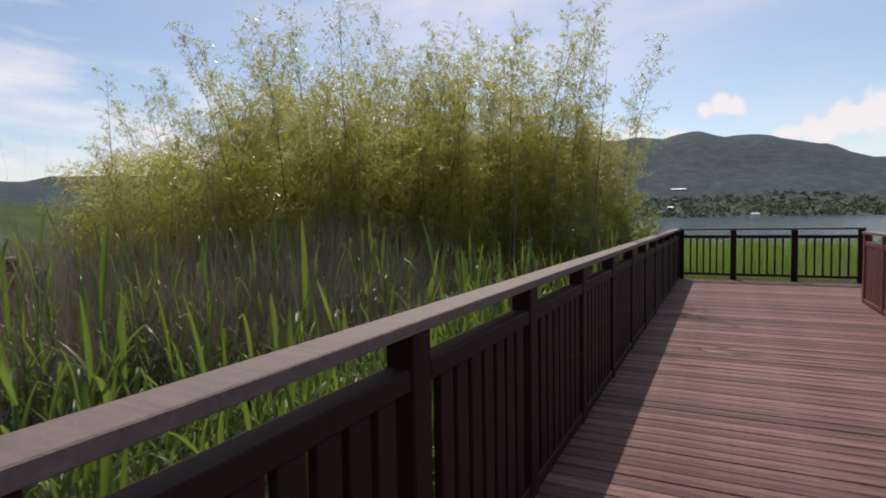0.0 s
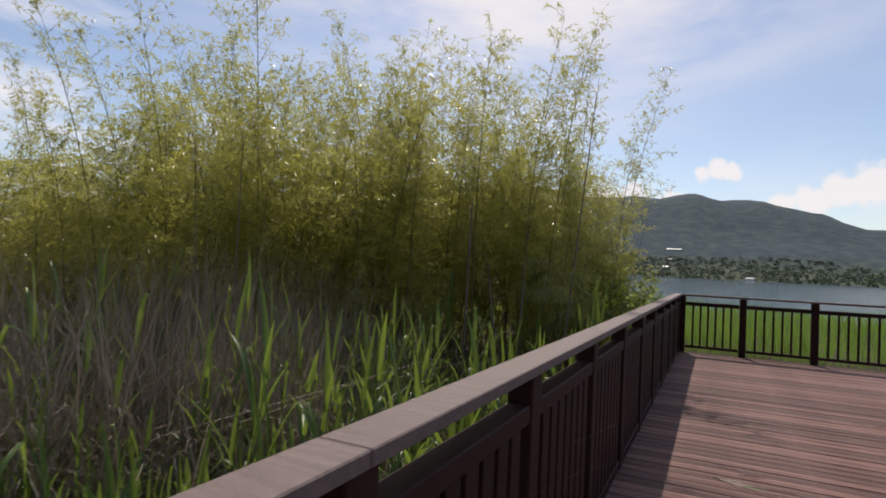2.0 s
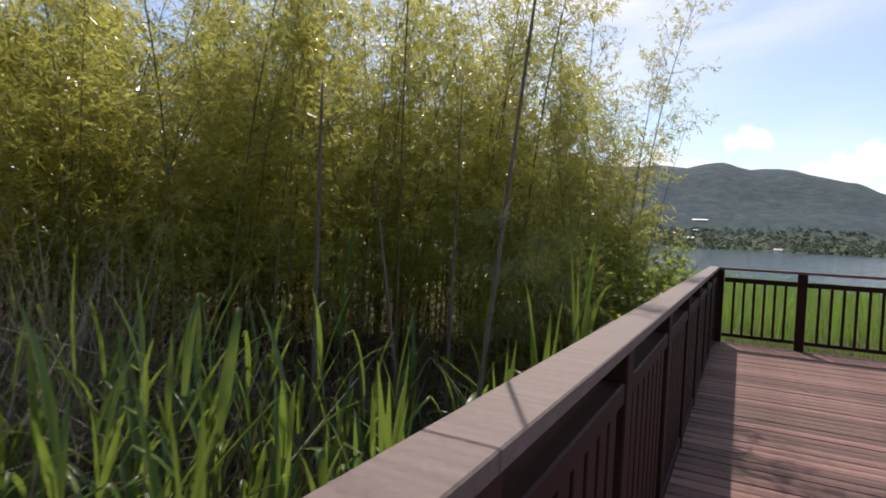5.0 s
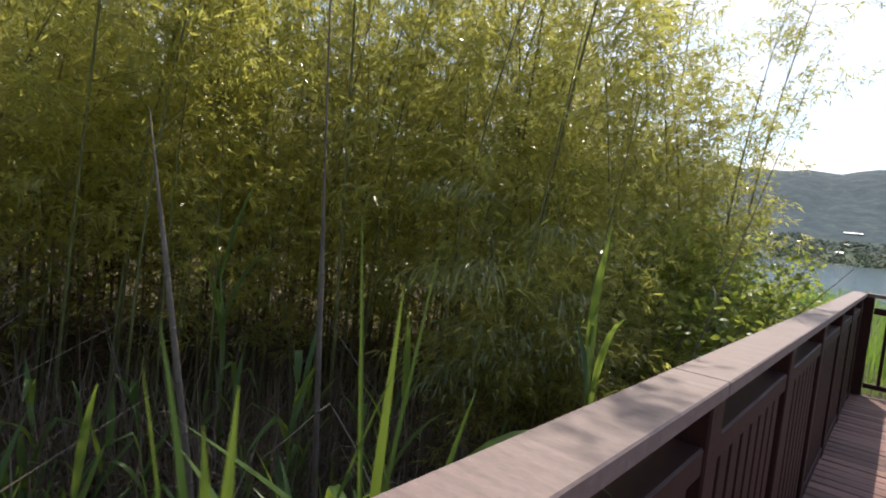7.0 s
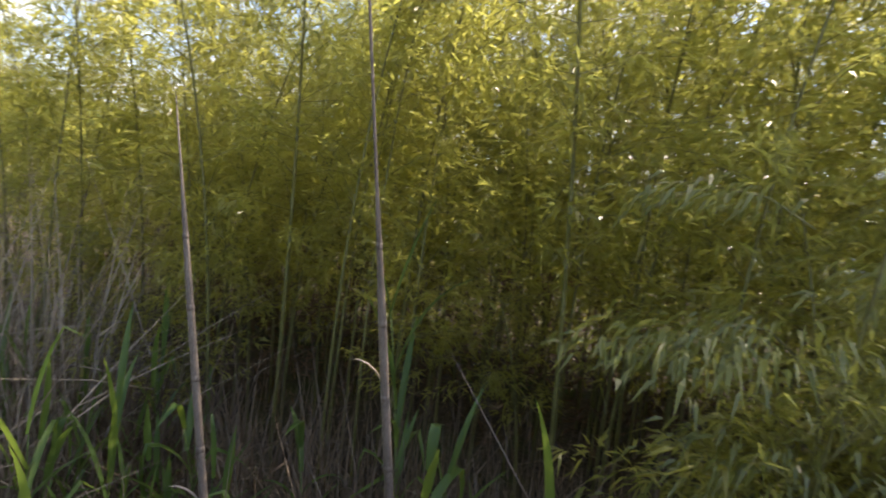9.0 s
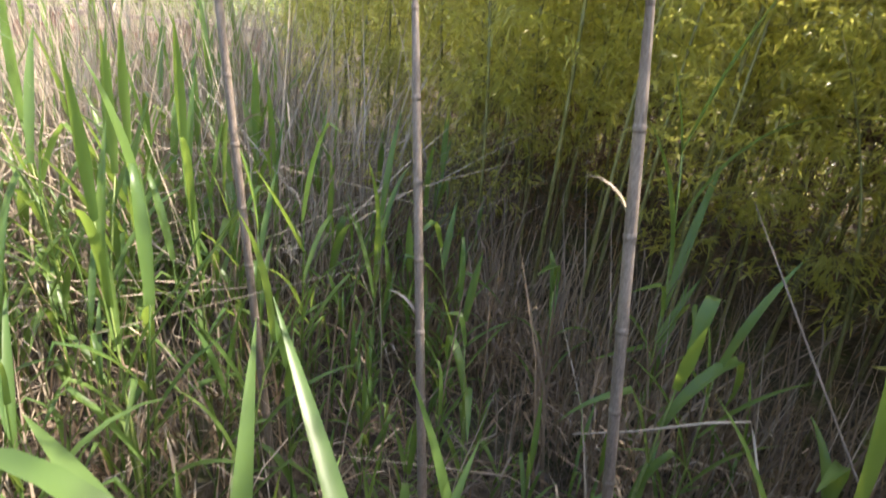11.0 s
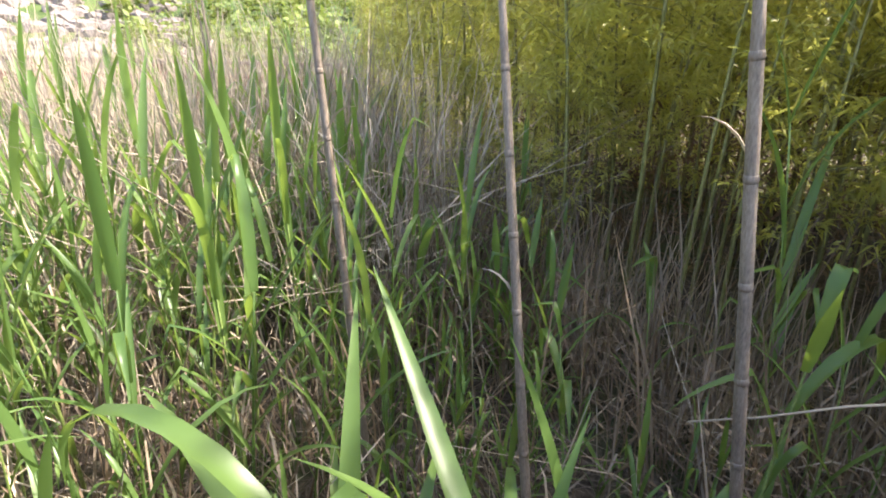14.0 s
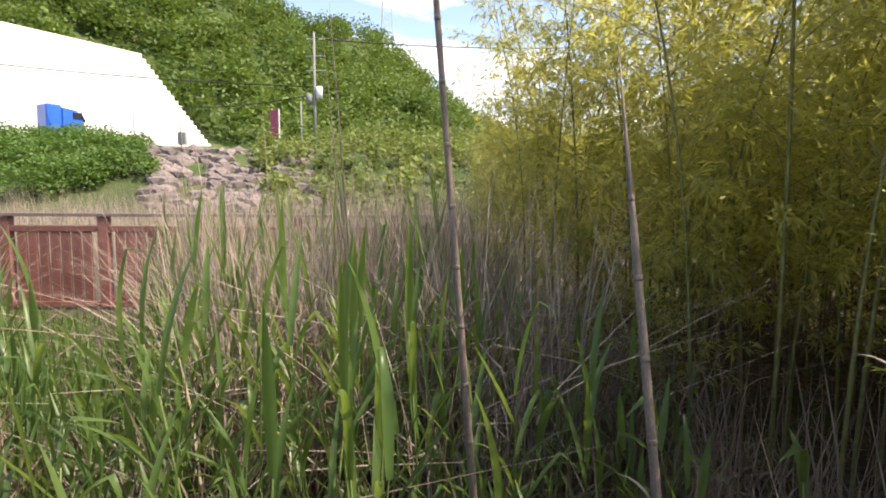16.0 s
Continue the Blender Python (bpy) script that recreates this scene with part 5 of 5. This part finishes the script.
road = Geo()
p, q = spot(46.9, -49.7), spot(83, -28.2)
e = (q - p).normalized()
nn = Vector((-e.y, e.x, 0)) * 3.6
for w in (p, q):
    road.v += [w - nn + Vector((0, 0, 4.2)), w + nn + Vector((0, 0, 4.2)), w + nn + Vector((0, 0, 7.22)), w - nn + Vector((0, 0, 7.22))]
road.f += [(0, 1, 5, 4), (1, 2, 6, 5), (2, 3, 7, 6), (3, 0, 4, 7), (3, 2, 1, 0), (4, 5, 6, 7)]
tagged(new("road", road.mesh("road", M_ASPHALT)), "asphalt road on the terrace below the white wall", "road", kind="structure")


def pole(depth, px_lat, z0, h, rad, arms=True, label="grey utility pole with crossarms and a transformer"):
    p = spot(depth, px_lat)
    root = tagged(new("utility_pole"), label, "pole")
    root.matrix_basis = Matrix.Translation((p.x, p.y, z0)) @ Matrix.Rotation(radians(125), 4, "Z")
    g = Geo()
    g.tube([Vector((0, 0, 0)), Vector((0, 0, h))], [rad, rad * 0.65], 10)
    part("pole", g.mesh("pole", M_POLE, True), root)
    if arms:
        for z in (h - 0.6, h - 2.2, h - 3.6):
            part("crossarm", bevel_box("crossarm", (1.9, 0.1, 0.1), M_STEEL, 0.01), root, m=pose(0.1, 0.2, z))
        g = Geo()
        g.tube([Vector((0.45, 0, h - 6.3)), Vector((0.45, 0, h - 5.2))], [0.32, 0.32], 12)
        part("transformer", g.mesh("transformer", M_WHITE, True), root)
        g = Geo()
        g.tube([Vector((-0.5, 0, h - 6.9)), Vector((-0.5, 0, h - 5.9))], [0.3, 0.3], 12)
        part("transformer", g.mesh("transformer", M_POLE, True), root)
    return root, Vector((p.x, p.y, z0 + h))


pole_root, pole_top = pole(55, -14.3, 4.4, 12.9, 0.16)
pole(53, -15.1, 4.6, 5.8, 0.10, False, "short grey lamp pole beside the utility pole")
for lat, top in ((-43.2, 14.2), (-37.2, 13.8)):
    pole(63, lat, 6.6, top - 6.6, 0.085, False, "thin grey roadside pole in front of the white wall")
box_pole, box_top = pole(66, -33.3, 6.2, 5.7, 0.085, False, "thin grey pole carrying a grey control box")
part("control_box", bevel_box("control_box", (0.95, 0.5, 1.5), M_POLE, 0.04), box_pole, m=pose(0, 0.3, 2.0))


def wire(a, b, sag):
    g = Geo()
    pts = [a.lerp(b, u / 14) - Vector((0, 0, sag * 4 * (u / 14) * (1 - u / 14))) for u in range(15)]
    g.tube(pts, [0.06] * 15, 4)
    tagged(new("overhead_wire", g.mesh("overhead_wire", M_WIRE)), "thin black overhead wire strung between poles", "wire", "overhead wires")


wire(pole_top - Vector((0, 0, 5.2)), spot(56, -56, 15.6), 0.5)
wire(pole_top - Vector((0, 0, 5.9)), spot(66, -33.3, 11.8), 0.4)
wire(pole_top - Vector((0, 0, 0.6)), spot(75, 30, 22), 1.0)

# lattice mast on the skyline
mast = tagged(new("lattice_mast"), "pale steel lattice mast on the wooded ridge", "pylon")
mx, my = -0.168 - 0.738 * 212, 7.333 - 0.675 * 212
mast.matrix_basis = pose(mx, my, terrain(mx, my) - 0.5, 0, 0, 40)
half, tall = 2.4, 40.0
corner = [(1, 1), (-1, 1), (-1, -1), (1, -1)]
for sx, sy in corner:
    g = Geo()
    g.tube([Vector((sx * half, sy * half, 0)), Vector((sx * 0.5, sy * 0.5, tall))], [0.14, 0.09], 5)
    part("leg", g.mesh("leg", M_STEEL), mast)
for k in range(11):
    z0, z1 = tall * k / 11, tall * (k + 1) / 11
    w0, w1 = half + (0.5 - half) * k / 11, half + (0.5 - half) * (k + 1) / 11
    g = Geo()
    for (ax, ay), (bx, by) in zip(corner, corner[1:] + corner[:1]):
        g.tube([Vector((ax * w0, ay * w0, z0)), Vector((bx * w1, by * w1, z1))], [0.06, 0.06], 4)
        g.tube([Vector((bx * w0, by * w0, z0)), Vector((ax * w1, ay * w1, z1))], [0.06, 0.06], 4)
    part("bracing", g.mesh("bracing", M_STEEL), mast)
for z in (tall - 9, tall - 5, tall - 1):
    part("crossarm", bevel_box("crossarm", (8.0, 0.25, 0.25), M_STEEL, 0.02), mast, m=pose(0, 0, z))

p = spot(50, -16.7)
sg = tagged(new("banner_sign"), "tall maroon banner between two thin white posts", "sign")
sg.matrix_basis = Matrix.Translation((p.x, p.y, terrain(p.x, p.y) - 0.1)) @ Matrix.Rotation(radians(125), 4, "Z")
hh = 9.3 - terrain(p.x, p.y)
part("panel", bevel_box("panel", (0.75, 0.06, 2.6), M_MAROON, 0.02), sg, m=pose(0, 0, hh - 1.4))
for x in (-0.2, 0.43):
    part("post", bevel_box("post", (0.09, 0.09, hh), M_WHITE, 0.01), sg, m=pose(x, 0.08, hh / 2))

p = spot(44, -13.9)
hut = tagged(new("site_hut"), "small orange and white hut below the road", "hut")
hut.matrix_basis = Matrix.Translation((p.x, p.y, terrain(p.x, p.y) - 0.2)) @ Matrix.Rotation(radians(125), 4, "Z")
hz = 3.2 - terrain(p.x, p.y)
part("body", bevel_box("body", (1.5, 1.4, hz), M_WHITE, 0.03), hut, m=pose(0.3, 0, hz / 2))
part("roof", bevel_box("roof", (1.9, 1.7, 0.55), M_ORANGE, 0.05), hut, m=pose(0, 0, hz + 0.28))
